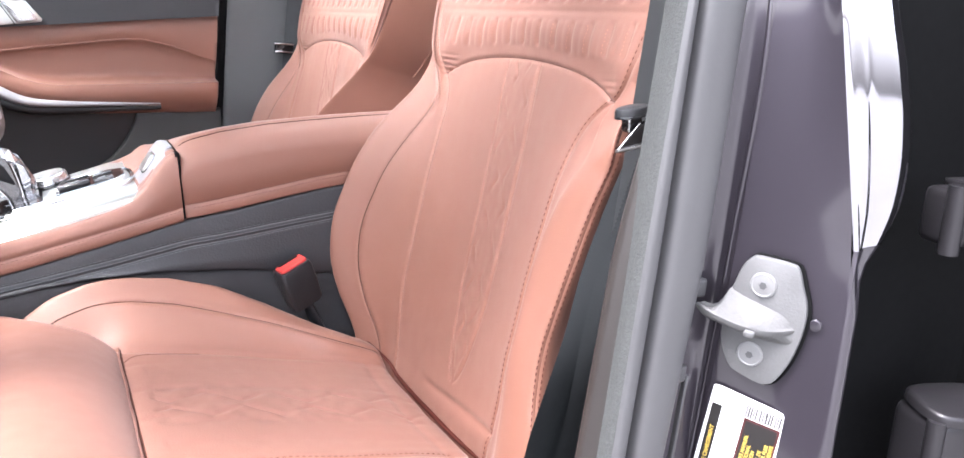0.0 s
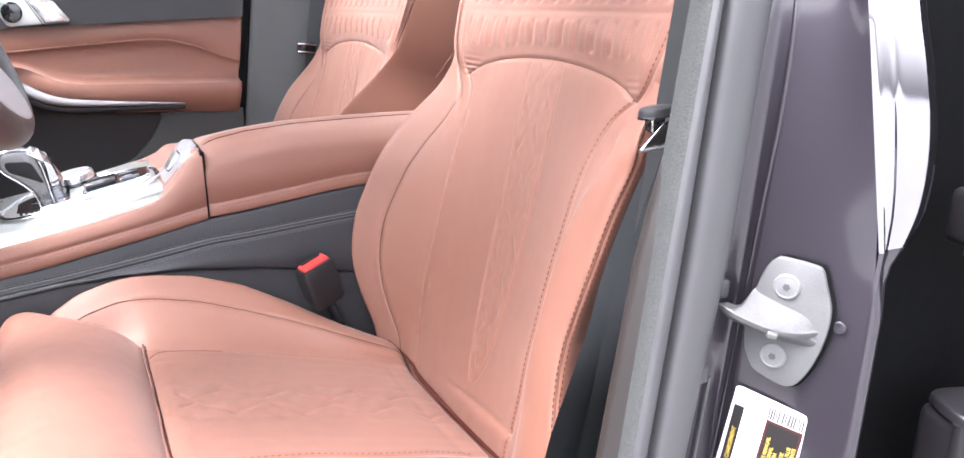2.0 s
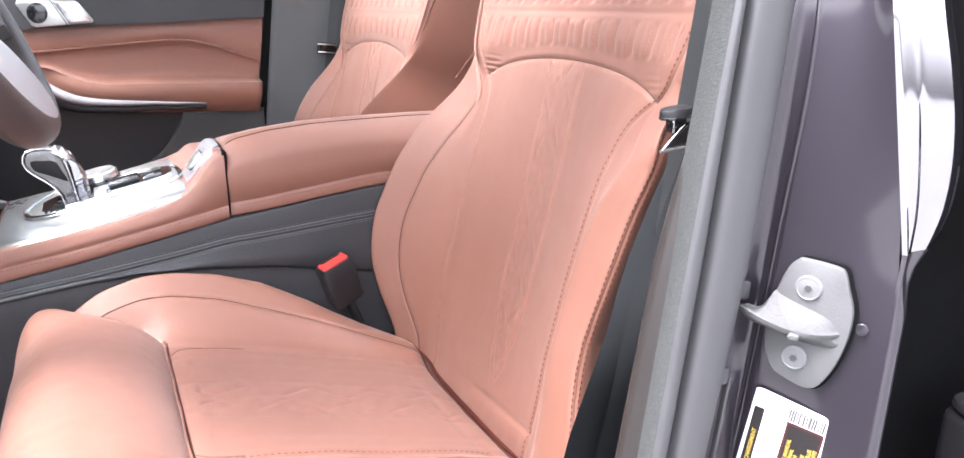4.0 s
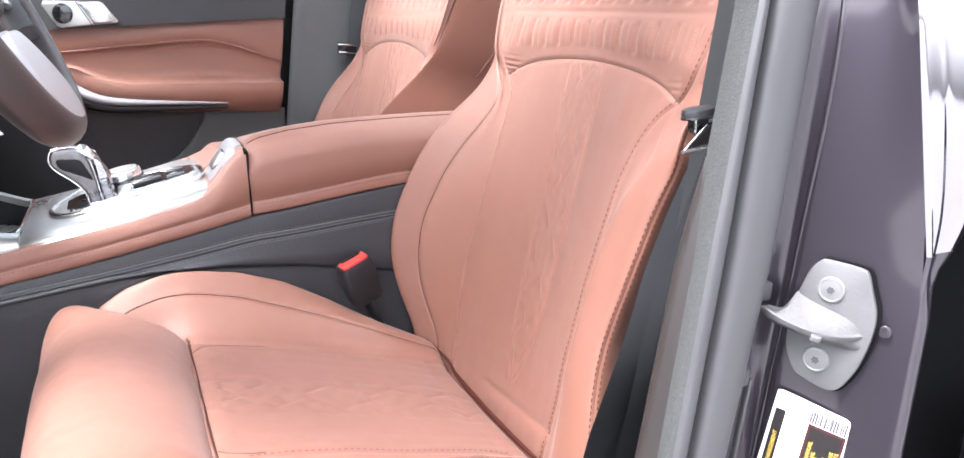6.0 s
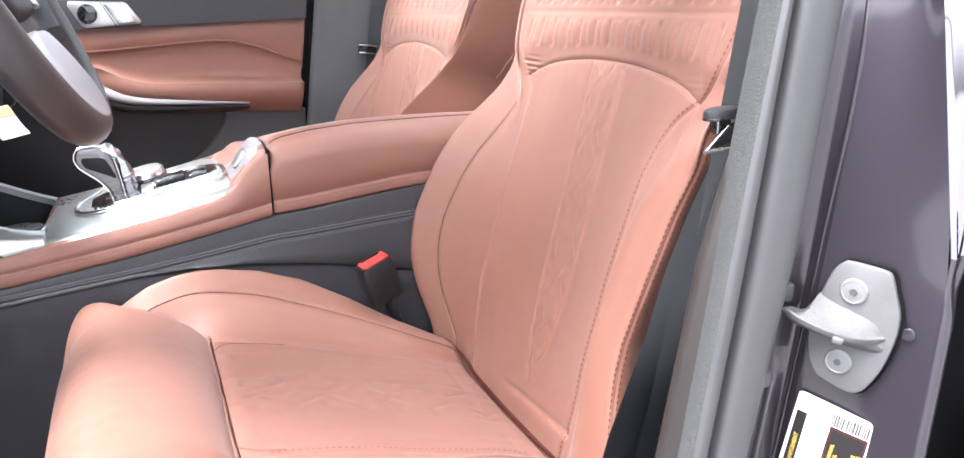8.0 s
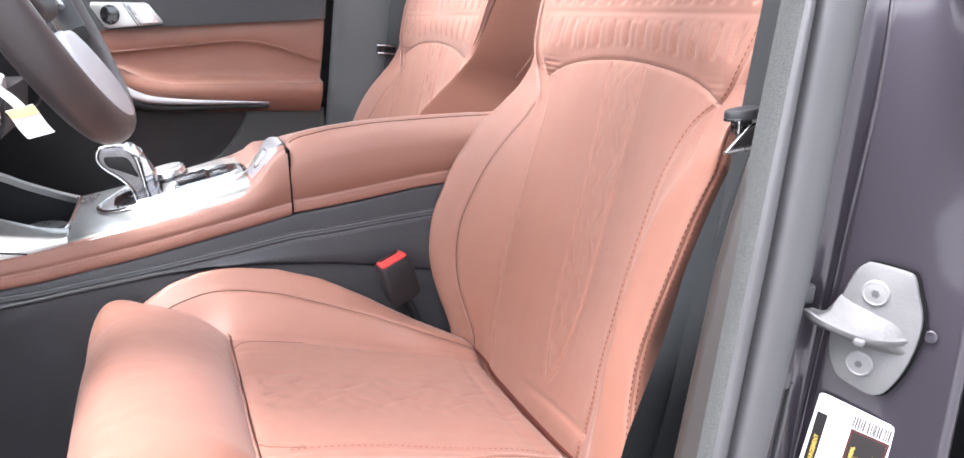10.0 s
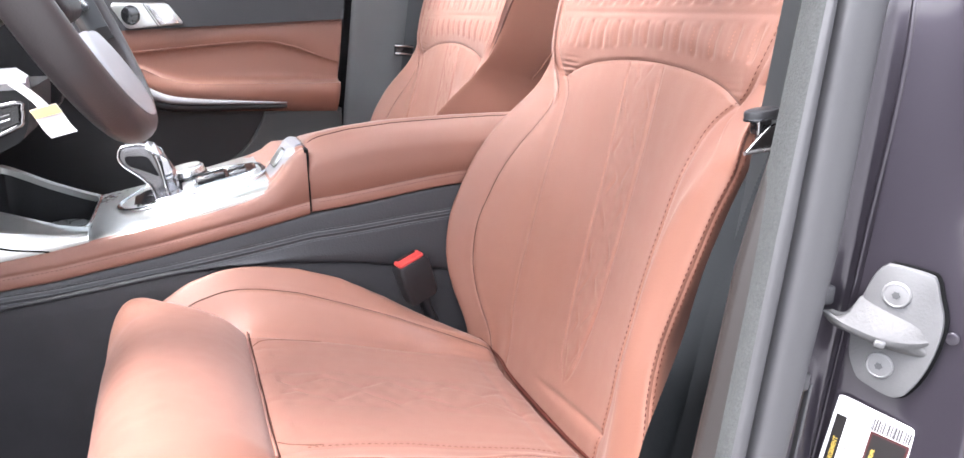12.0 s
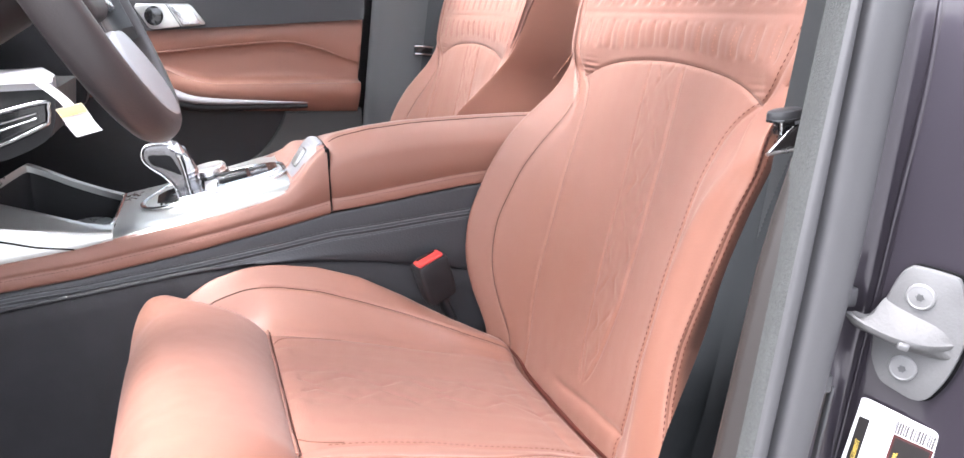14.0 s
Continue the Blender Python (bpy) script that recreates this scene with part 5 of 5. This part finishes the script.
tube("fold_bead", smoothed(fold, 12), 0.0022, PAINT, pillar, "bright edged fold in the paint", 10, 1.0, (0, 1, 0))

seal = thing("door_seal", "grey flocked rubber door seal along the pillar", "door seal")
pillar_sheet("flocked_lip", [((.094, .121, .151), -.770), ((.091, .118, .147), -.786), ((.0905, .117, .146), -.793), ((.0925, .118, .147), -.7995)], FLOCK, seal, "mottled grey flocked lip")
pillar_sheet("rubber_bulb", [((.0925, .118, .147), -.7995), ((.096, .121, .149), -.8025), ((.101, .126, .151), -.8030), ((.105, .131, .155), -.8010), ((.1085, .1345, .1575), -.7900), ((.1125, .1385, .1615), -.7900), ((.117, .144, .167), -.8010), ((.128, .158, .181), -.8040), ((.141, .172, .195), -.8035), ((.146, .179, .202), -.799), ((.148, .180, .203), -.785)], RUBBER, seal, "smooth grey rubber strip")
for x, z in ((0.186, 0.940), (0.170, 0.868)):
    box("clip", (0.014, 0.010, 0.016), pose(x, -0.783, z, 0, 6, 0), RUBBER, seal, "small grey seal clip", 0.003)
box("clip_leg", (0.003, 0.006, 0.10), pose(0.171, -0.784, 0.815, 0, 9, 0), RUBBER, seal, "thin grey seal edge", 0.001)
trim = thing("pillar_trim", "grey plastic trim inside the door seal, browned for the seat's reflection", "trim")
pillar_sheet("trim_face", [((.150, .180, .22), -.700), ((.115, .144, .20), -.735), ((.086, .117, .175), -.762), ((.083, .114, .165), -.772), ((.087, .117, .162), -.778), ((.092, .121, .160), -.783)], TAN_CAST_TRIM, trim, "grey plastic with the seat's tan reflection in its colour")
pillar_sheet("inner_trim", [((.145, .170, .20), -.690), ((.20, .21, .23), -.69), ((.30, .30, .30), -.70)], GREY_TRIM, trim, "grey inner trim", steps=3)

# door striker
S_N = Vector((-math.sin(radians(60)), -math.cos(radians(60)), 0.0))
_across = Vector((math.cos(radians(60)), -math.sin(radians(60)), 0.0))
S_U = _across * math.sin(radians(7.5)) + Vector((0, 0, math.cos(radians(7.5))))
S_R = _across * math.cos(radians(7.5)) - Vector((0, 0, math.sin(radians(7.5))))


def on_face(r, u, lift=0.0):
    return Vector((0.2255, -0.8155, 0.9150)) + S_R * r + S_U * u + S_N * lift


def face_at(r, u, lift=0.0):
    return axes_at(on_face(r, u, lift), S_R, S_U, S_N)


def door_striker():
    ob = thing("door_striker", "galvanised steel door striker bolted to the pillar", "striker")
    plate = [(-0.0150, 0.0525), (-0.0095, 0.0548), (0.0140, 0.0552), (0.0210, 0.0522), (0.0265, 0.0397), (0.0334, 0.0222), (0.0342, 0.0002), (0.0304, -0.0239), (0.0236, -0.0418), (0.0178, -0.0488), (0.0094, -0.0507), (-0.0065, -0.0474), (-0.0158, -0.0432), (-0.0242, -0.0287), (-0.0273, -0.0117), (-0.0276, 0.0065), (-0.0248, 0.0275), (-0.0205, 0.0450)]
    outline = [tuple(p) for p in smoothed(plate, 3, closed=True)]
    prism("gasket", [(x * 1.03, y * 1.02) for x, y in outline], 0.003, face_at(0.0015, 0, 0.001), DARK_GAP, ob, "black gasket", 0.0)
    prism("plate", outline, 0.0045, face_at(0, 0, 0.004), STEEL, ob, "cast steel plate", 0.0015)
    for r, u in ((-0.0022, 0.0328), (-0.0006, -0.0275)):
        screw = prism("screw", disc_outline(0.0105, 32), 0.0018, face_at(r, u, 0.0085), BRIGHT_STEEL, ob, "zinc-plated countersunk screw", 0.0012)
        bm = bmesh.new()
        n = 40
        ring = []
        for k in range(n):
            a = 2 * math.pi * k / n
            ring.append([bm.verts.new(face_at(r, u, 0.0107) @ Vector(((rad) * math.cos(a), rad * math.sin(a), hh))) for rad, hh in ((0.0096, -0.0004), (0.0090, 0.0003), (0.0083, -0.0004))])
        for k in range(n):
            for j in range(2):
                bm.faces.new([ring[k][j], ring[(k + 1) % n][j], ring[(k + 1) % n][j + 1], ring[k][j + 1]])
        part("rim", bm, BRIGHT_STEEL, screw)
        star = [((0.0024 if k % 2 else 0.0034) * math.cos(math.pi * k / 6), (0.0024 if k % 2 else 0.0034) * math.sin(math.pi * k / 6)) for k in range(12)]
        prism("socket", star, 0.0004, face_at(r, u, 0.0108), SOCKET, screw, "dark star socket")
    # the catch: a cast fin that leaves the plate along a slanting root and ends in a flat blunt edge
    root = smoothed([(-0.0405, 0.0125, 0.0270), (-0.0310, 0.0118, 0.0210), (-0.0250, 0.0246, 0.0070), (-0.0129, 0.0206, 0.0070), (0.0, 0.0180, 0.0070), (0.0145, 0.0160, 0.0070), (0.0265, 0.0125, 0.0070), (0.0318, 0.0070, 0.0065)], 4)
    lip = smoothed([(-0.0462, 0.0085, 0.0290), (-0.0390, 0.0065, 0.0305), (-0.0304, 0.0045, 0.0310), (-0.0185, 0.0022, 0.0300), (-0.0058, 0.0005, 0.0280), (0.0060, -0.0012, 0.0220), (0.0175, -0.0004, 0.0150), (0.0290, 0.0030, 0.0080)], 4)
    rings = []
    for k, (a, b) in enumerate(zip(root, lip)):
        f = k / (len(lip) - 1)
        th = 0.0052 * (0.45 + 0.55 * min(1, f * 9)) * (1 - 0.35 * max(0, (f - 0.8) / 0.2))
        top, out = on_face(*a), on_face(*b)
        mid = (top + out) / 2 - S_U * (0.0028 * math.sin(math.pi * min(1, f * 1.4))) - S_N * 0.0015
        low = on_face(a[0] + 0.002, min(a[1], b[1]) - 0.008 - 0.010 * min(1, f * 2) * (1 - f), a[2])
        rings.append([top, mid, out + S_U * th * 0.55 - S_N * 0.0012, out + S_U * th * 0.30, out - S_U * th * 0.35, out - S_U * th * 0.8 - S_N * 0.0015, (out * 0.45 + low * 0.55) - S_U * th * 0.5, low])
    loft("catch", rings, DIMMED_STEEL, ob, "cast steel catch fin with a flat edge", angle=38)
    box("catch_nub", (0.0085, 0.0060, 0.0050), face_at(-0.0015, -0.0030, 0.0265) @ pose(0, 0, 0, 0, 22, -8), STEEL, ob, "small cast nub", 0.0018)


door_striker()
for r, u in ((0.0410, 0.010),):
    plug = thing("pillar_plug", "small dark plug in the painted pillar", "plug")
    prism("cap", disc_outline(0.005, 20), 0.002, face_at(r, u, 0.001), PAINT, plug, "", 0.001)


def safety_label():
    ob = thing("safety_label", "white label with a black and red warning block on the pillar", "label")
    a = face_at(0.0, 0.0, 0.0040)
    outline = [(-0.0238, -0.0672), (-0.0215, -0.0658), (-0.0180, -0.0656), (0.0325, -0.0706), (0.0352, -0.0720), (0.0362, -0.0750), (0.0400, -0.205), (-0.0305, -0.205)]
    prism("paper", outline, 0.0006, a, PAPER, ob, "white paper")
    up = a @ pose(0, 0, 0.0006, 0, 0, -2)
    def bar(x, y, w, h, mat, lift=0.0003, name="bar"):
        return box(name, (w, h, 0.0003), up @ pose(x, y, lift), mat, ob, "", 0.0)
    bar(-0.0148, -0.1425, 0.0084, 0.118, INK, 0.0003, "black_strip")
    block = box("warning_block", (0.0300, 0.104, 0.0003), up @ pose(0.0240, -0.1380, 0.0002), RED_EDGE, ob, "dark red edged block", 0.0)
    box("warning_field", (0.0262, 0.100, 0.0003), up @ pose(0.0240, -0.1380, 0.0004), INK, block, "black field", 0.0)
    rng = random.Random(3)
    x = 0.0085
    while x < 0.0375:
        w = rng.choice((0.0006, 0.0010, 0.0014))
        bar(x, -0.0795, w, 0.0110, INK_GREY)
        x += w + rng.choice((0.0006, 0.0009))
    for k in range(4):
        bar(-0.0055 + k * 0.0024, -0.100 - rng.uniform(0, 0.008), 0.0006, 0.012 + rng.uniform(0, 0.006), INK_GREY)
    def words(text, x, y, size, mat):
        cu = bpy.data.curves.new("lettering", "FONT")
        cu.body, cu.size, cu.align_x = text, size, "RIGHT"
        cu.extrude = 0.0001
        cu.offset = 0.00012
        t = new("lettering", cu)
        t.data.materials.append(mat)
        t.parent = ob
        t.matrix_world = up @ pose(x, y, 0.0008, 0, 0, 90)
    words("ET LE CHARGEMENT", -0.0128, -0.104, 0.0048, YELLOW)
    for k, text in enumerate(("SEE OWNER'S MANUAL", "FOR ADDITIONAL", "INFORMATION", "VOIR MANUEL DE", "L'USAGER POUR PLUS", "DE RENSEIGNEMENTS")):
        words(text, 0.0160 + k * 0.0040 + (0.0012 if k > 2 else 0), -0.0975 - (0.003, 0.011, 0.015, 0.012, 0.005, 0.004)[k], 0.0042, YELLOW)


safety_label()

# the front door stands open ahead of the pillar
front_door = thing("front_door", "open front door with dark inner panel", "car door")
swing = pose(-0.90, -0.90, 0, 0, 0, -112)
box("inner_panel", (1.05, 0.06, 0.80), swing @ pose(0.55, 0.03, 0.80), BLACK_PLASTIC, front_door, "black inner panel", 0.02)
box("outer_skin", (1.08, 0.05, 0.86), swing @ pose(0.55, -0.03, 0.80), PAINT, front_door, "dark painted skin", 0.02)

# rear door and its hinges behind the pillar
rear_door = thing("rear_door", "dark edge of the rear door behind the pillar", "car door")
# these two unseen panels are added to block light behind the pillar
box("inner_panel", (1.05, 0.06, 0.85), pose(1.13, -0.775, 0.80), BLACK_PLASTIC, rear_door, "black inner panel", 0.02)
box("window_blocker", (1.05, 0.04, 0.42), pose(1.13, -0.755, 1.43), BLACK_PLASTIC, rear_door, "opaque unseen panel that keeps rear side light out", 0.01)
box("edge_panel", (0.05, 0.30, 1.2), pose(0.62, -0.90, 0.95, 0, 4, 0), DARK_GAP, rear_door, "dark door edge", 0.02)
HINGE = material("dark_hinge_paint", (0.026, 0.024, 0.027), 0.35, metal=0.5, vary=0.1, blotch=20)
upper = pose(0.476, -0.845, 0.978, 0, 3, -12)
hinge = box("hinge", (0.14, 0.04, 0.050), upper, HINGE, rear_door, "dark painted upper hinge", 0.008)
tube("hinge_pin", [upper @ Vector((-0.066, -0.016, -0.030)), upper @ Vector((-0.066, -0.016, 0.0)), upper @ Vector((-0.066, -0.016, 0.030))], 0.0085, HINGE, hinge, "round hinge pin", 16)
box("hinge_cap", (0.12, 0.036, 0.006), upper @ pose(0.008, -0.002, 0.028), HINGE, hinge, "", 0.002)
lower_at = pose(0.456, -0.850, 0.724, 0, 3, -12)
hinge = box("hinge", (0.060, 0.060, 0.150), lower_at @ pose(-0.026, 0, 0), HINGE, rear_door, "dark painted lower hinge with a capped top", 0.012, 4)
box("hinge_leaf", (0.052, 0.056, 0.146), lower_at @ pose(0.033, 0.002, -0.006), HINGE, hinge, "second hinge leaf", 0.009, 4)
# near-black filler draws the shade between the two leaves
box("hinge_gap", (0.006, 0.050, 0.13), lower_at @ pose(0.006, -0.003, -0.006), DARK_GAP, hinge, "dark gap between the leaves", 0.001)
cap = [(-0.050, -0.030), (0.010, -0.034), (0.062, -0.026), (0.066, 0.006), (0.030, 0.028), (-0.040, 0.028), (-0.056, 0.006)]
prism("hinge_cap", [(p[0], p[1]) for p in smoothed(cap, 4, closed=True)], 0.010, lower_at @ pose(0, 0, 0.071, 6, 4, 0), HINGE, hinge, "folded cap plate", 0.004, 3)
tube("hinge_pin", [lower_at @ Vector((-0.052, -0.022, -0.07)), lower_at @ Vector((-0.052, -0.022, 0.0)), lower_at @ Vector((-0.052, -0.022, 0.074))], 0.0085, HINGE, hinge, "round hinge pin", 16)


# ---------------------------------------------------------------- seat belts
def seat_belt():
    ob = thing("seat_belt", "dark webbing seat belt hanging beside the seat", "seat belt", group="seat belts")
    for shift, y, w, label in ((0.0, -0.702, 0.047, "ribbed dark webbing"), (-0.027, -0.692, 0.047, "return strand of the webbing")):
        path = smoothed([(0.38, y - 0.013, 1.50), (0.315, y - 0.010, 1.28), (0.252, y - 0.006, 1.10), (0.195, y - 0.003, 0.98), (0.150, y, 0.86), (0.118, y + 0.002, 0.74), (0.09, y + 0.01, 0.60)], 60)
        if shift:
            path = [p for p in path if p[2] < 1.06]
        P = []
        for k, p in enumerate(path):
            rib = 0.00035 * (1 if k % 2 else -1)
            turned = 0.012 - 0.034 * float(smoothstep((p[2] - 0.80) / 0.15))
            P.append([(p[0] + shift * (1 - 0.6 * float(smoothstep((p[2] - 0.78) / 0.12))) - w / 2 + w * f, p[1] + rib + turned * (f - 0.5), p[2] - 0.010 * f) for f in np.linspace(0, 1, 7)])
        sheet("webbing", np.array(P), WEBBING, ob, label)
    m = axes_at((0.1485, -0.736, 1.0675), (0.995, 0.0, 0.10), (0, 1, 0), (-0.10, 0, 0.995))
    head = prism("tongue", disc_outline(0.0155, 30, 1.0, 0.7), 0.007, m @ pose(0.003, 0, 0.009), BLACK_PLASTIC, ob, "black belt tongue", 0.003)
    prism("tongue_rim", disc_outline(0.0160, 30, 1.0, 0.7), 0.002, m @ pose(0.003, 0, 0.0078), GLOSS_BLACK, head, "", 0.0005)
    box("tongue_body", (0.015, 0.010, 0.014), m @ pose(0.002, 0, 0.003), GLOSS_BLACK, head, "", 0.002)
    for a, b, r, mat in (((0.004, -0.008, 0.003), (-0.0195, -0.010, -0.0135), 0.0012, DARK_CHROME), ((-0.0215, -0.010, -0.0145), (0.009, -0.010, -0.0150), 0.0019, SATIN), ((-0.006, -0.008, 0.009), (-0.007, -0.008, -0.002), 0.0011, SATIN)):
        tube("tongue_blade", [m @ Vector(a), m @ ((Vector(a) + Vector(b)) / 2), m @ Vector(b)], r, mat, head, "chrome blade", 8, 0.8)
    web = [(0.010, 0.004), (0.005, 0.002), (-0.0185, -0.0140), (0.009, -0.0145)]
    prism("tongue_web", web, 0.003, m @ axes_at((0, -0.006, 0), (1, 0, 0), (0, 0, 1), (0, -1, 0)), SMOKED, head, "dark metal blade", 0.001)


seat_belt()

# passenger side belt tongue and pillar
far = thing("pillar_far", "grey pillar trim behind the passenger door", "pillar", kind="structure")
P = []
for z in np.linspace(0.40, 1.62, 26):
    x0 = 0.124 + 0.13 * (z - 1.135)
    P.append(smoothed([(x0 - 0.012, 0.80, z), (x0 - 0.002, 0.728, z), (x0 + 0.03, 0.715, z), (x0 + 0.09, 0.708, z), (x0 + 0.15, 0.712, z), (x0 + 0.20, 0.735, z), (x0 + 0.22, 0.78, z)], 4))
sheet("trim_face", np.array(P), GREY_TRIM, far, "grey plastic trim")
belt2 = thing("seat_belt", "grey webbing belt with chrome tongue on the far pillar", "seat belt", group="seat belts")
P = []
for z in np.linspace(0.5, 1.55, 40):
    x0 = 0.262 + 0.16 * (z - 1.06)
    P.append([(x0 + w, 0.695 - 0.004 * math.sin(z * 9), z) for w in np.linspace(-0.023, 0.023, 6)])
sheet("webbing", np.array(P), GREY_CLOTH, belt2, "grey webbing")
tongue = box("tongue", (0.044, 0.012, 0.026), pose(0.237, 0.684, 1.060, 0, 6, 0), GLOSS_BLACK, belt2, "black belt tongue", 0.003)
for dz in (0.009, -0.009):
    tube("tongue_blade", [(0.214, 0.676, 1.062 + dz), (0.238, 0.675, 1.060 + dz), (0.258, 0.676, 1.057 + dz)], 0.0026, CHROME, tongue, "chrome blade", 8)

# ---------------------------------------------------------------- cabin shell and surroundings
floor = tagged(box("floor", (2.9, 1.60, 0.05), pose(0.45, 0, 0.355), DARK_CARPET, None, "", 0.01), "dark carpeted cabin floor", "floor", kind="structure")
sill = tagged(box("sill", (2.6, 0.16, 0.14), pose(0.40, -0.80, 0.39), PAINT, None, "", 0.03), "dark painted door sill", "sill", kind="structure")
bench = thing("rear_bench", "dark grey rear seat bench behind the front seats", "rear seat")
box("backrest", (0.16, 1.30, 0.75), pose(1.10, 0.0, 1.05, 0, 14, 0), GREY_CLOTH, bench, "dark grey backrest", 0.05, 4)
box("base", (0.60, 1.28, 0.26), pose(0.87, 0, 0.49), BLACK_PLASTIC, bench, "black bench base", 0.02)
box("cushion", (0.55, 1.30, 0.20), pose(0.85, 0, 0.66, 0, -6, 0), GREY_CLOTH, bench, "dark grey cushion", 0.05, 4)
rear_panel = thing("rear_door_far", "grey closed rear door panel behind the far pillar", "car door")
box("lower_panel", (0.90, 0.05, 0.60), pose(0.82, 0.745, 0.72), BLACK_PLASTIC, rear_panel, "black lower panel", 0.01)
box("upper_panel", (0.90, 0.05, 0.18), pose(0.82, 0.745, 1.11), GREY_TRIM, rear_panel, "grey upper panel", 0.01)
box("ledge", (0.90, 0.06, 0.02), pose(0.82, 0.735, 1.02), BLACK_PLASTIC, rear_panel, "black ledge", 0.005)
# unseen roof; its glass opening is added to brighten the cabin
roof = thing("ceiling", "unseen pale grey headliner round an added glass opening", "ceiling", kind="structure")
for sx, sy, px_, py_ in ((0.46, 1.36, -0.32, 0), (0.35, 1.36, 1.575, 0), (1.49, 0.20, 0.655, -0.58), (1.49, 0.20, 0.655, 0.58)):
    box("headliner", (sx, sy, 0.05), pose(px_, py_, 1.66), HEADLINER, roof, "pale grey headliner", 0.015)
g = box("added_roof_glass", (1.50, 0.97, 0.006), pose(0.655, 0, 1.68), GLASS, roof, "clear glass added to let skylight into the cabin", 0.0)
g.visible_shadow = False
tail = tagged(box("wall_rear", (0.05, 1.5, 1.2), pose(1.70, 0, 1.0, 0, 8, 0), GREY_CLOTH, None, "", 0.02), "grey cabin rear wall", "wall", kind="structure")
wall_front = tagged(box("wall_front", (0.05, 1.5, 0.85), pose(-1.05, 0, 0.70), BLACK_PLASTIC, None, "", 0.02), "black footwell bulkhead", "wall", kind="structure")
shield = thing("windscreen", "clear raked windscreen", "window", kind="structure")
g = raw("pane", [(-1.15, -0.70, 1.16), (-1.15, 0.70, 1.16), (-0.52, 0.62, 1.66), (-0.52, -0.62, 1.66)], [(0, 1, 2, 3)], GLASS, shield, "clear glass", False)
sol = g.modifiers.new("thick", "SOLIDIFY")
sol.thickness = 0.005
g.visible_shadow = False
side_glass = thing("side_window", "unseen passenger side window, tinted to hold back light", "window", kind="structure")
g = raw("pane", [(-0.90, 0.79, 1.20), (1.40, 0.79, 1.20), (1.20, 0.68, 1.64), (-0.45, 0.68, 1.64)], [(0, 1, 2, 3)], SIDE_GLASS, side_glass, "tinted glass", False)
sol = g.modifiers.new("thick", "SOLIDIFY")
sol.thickness = 0.004
g.visible_shadow = False
ground = tagged(raw("ground", [(-900, -900, 0), (900, -900, 0), (900, 900, 0), (-900, 900, 0)], [(0, 1, 2, 3)], ASPHALT, None, "", False), "pale grey paved ground under the car", "ground", kind="structure")
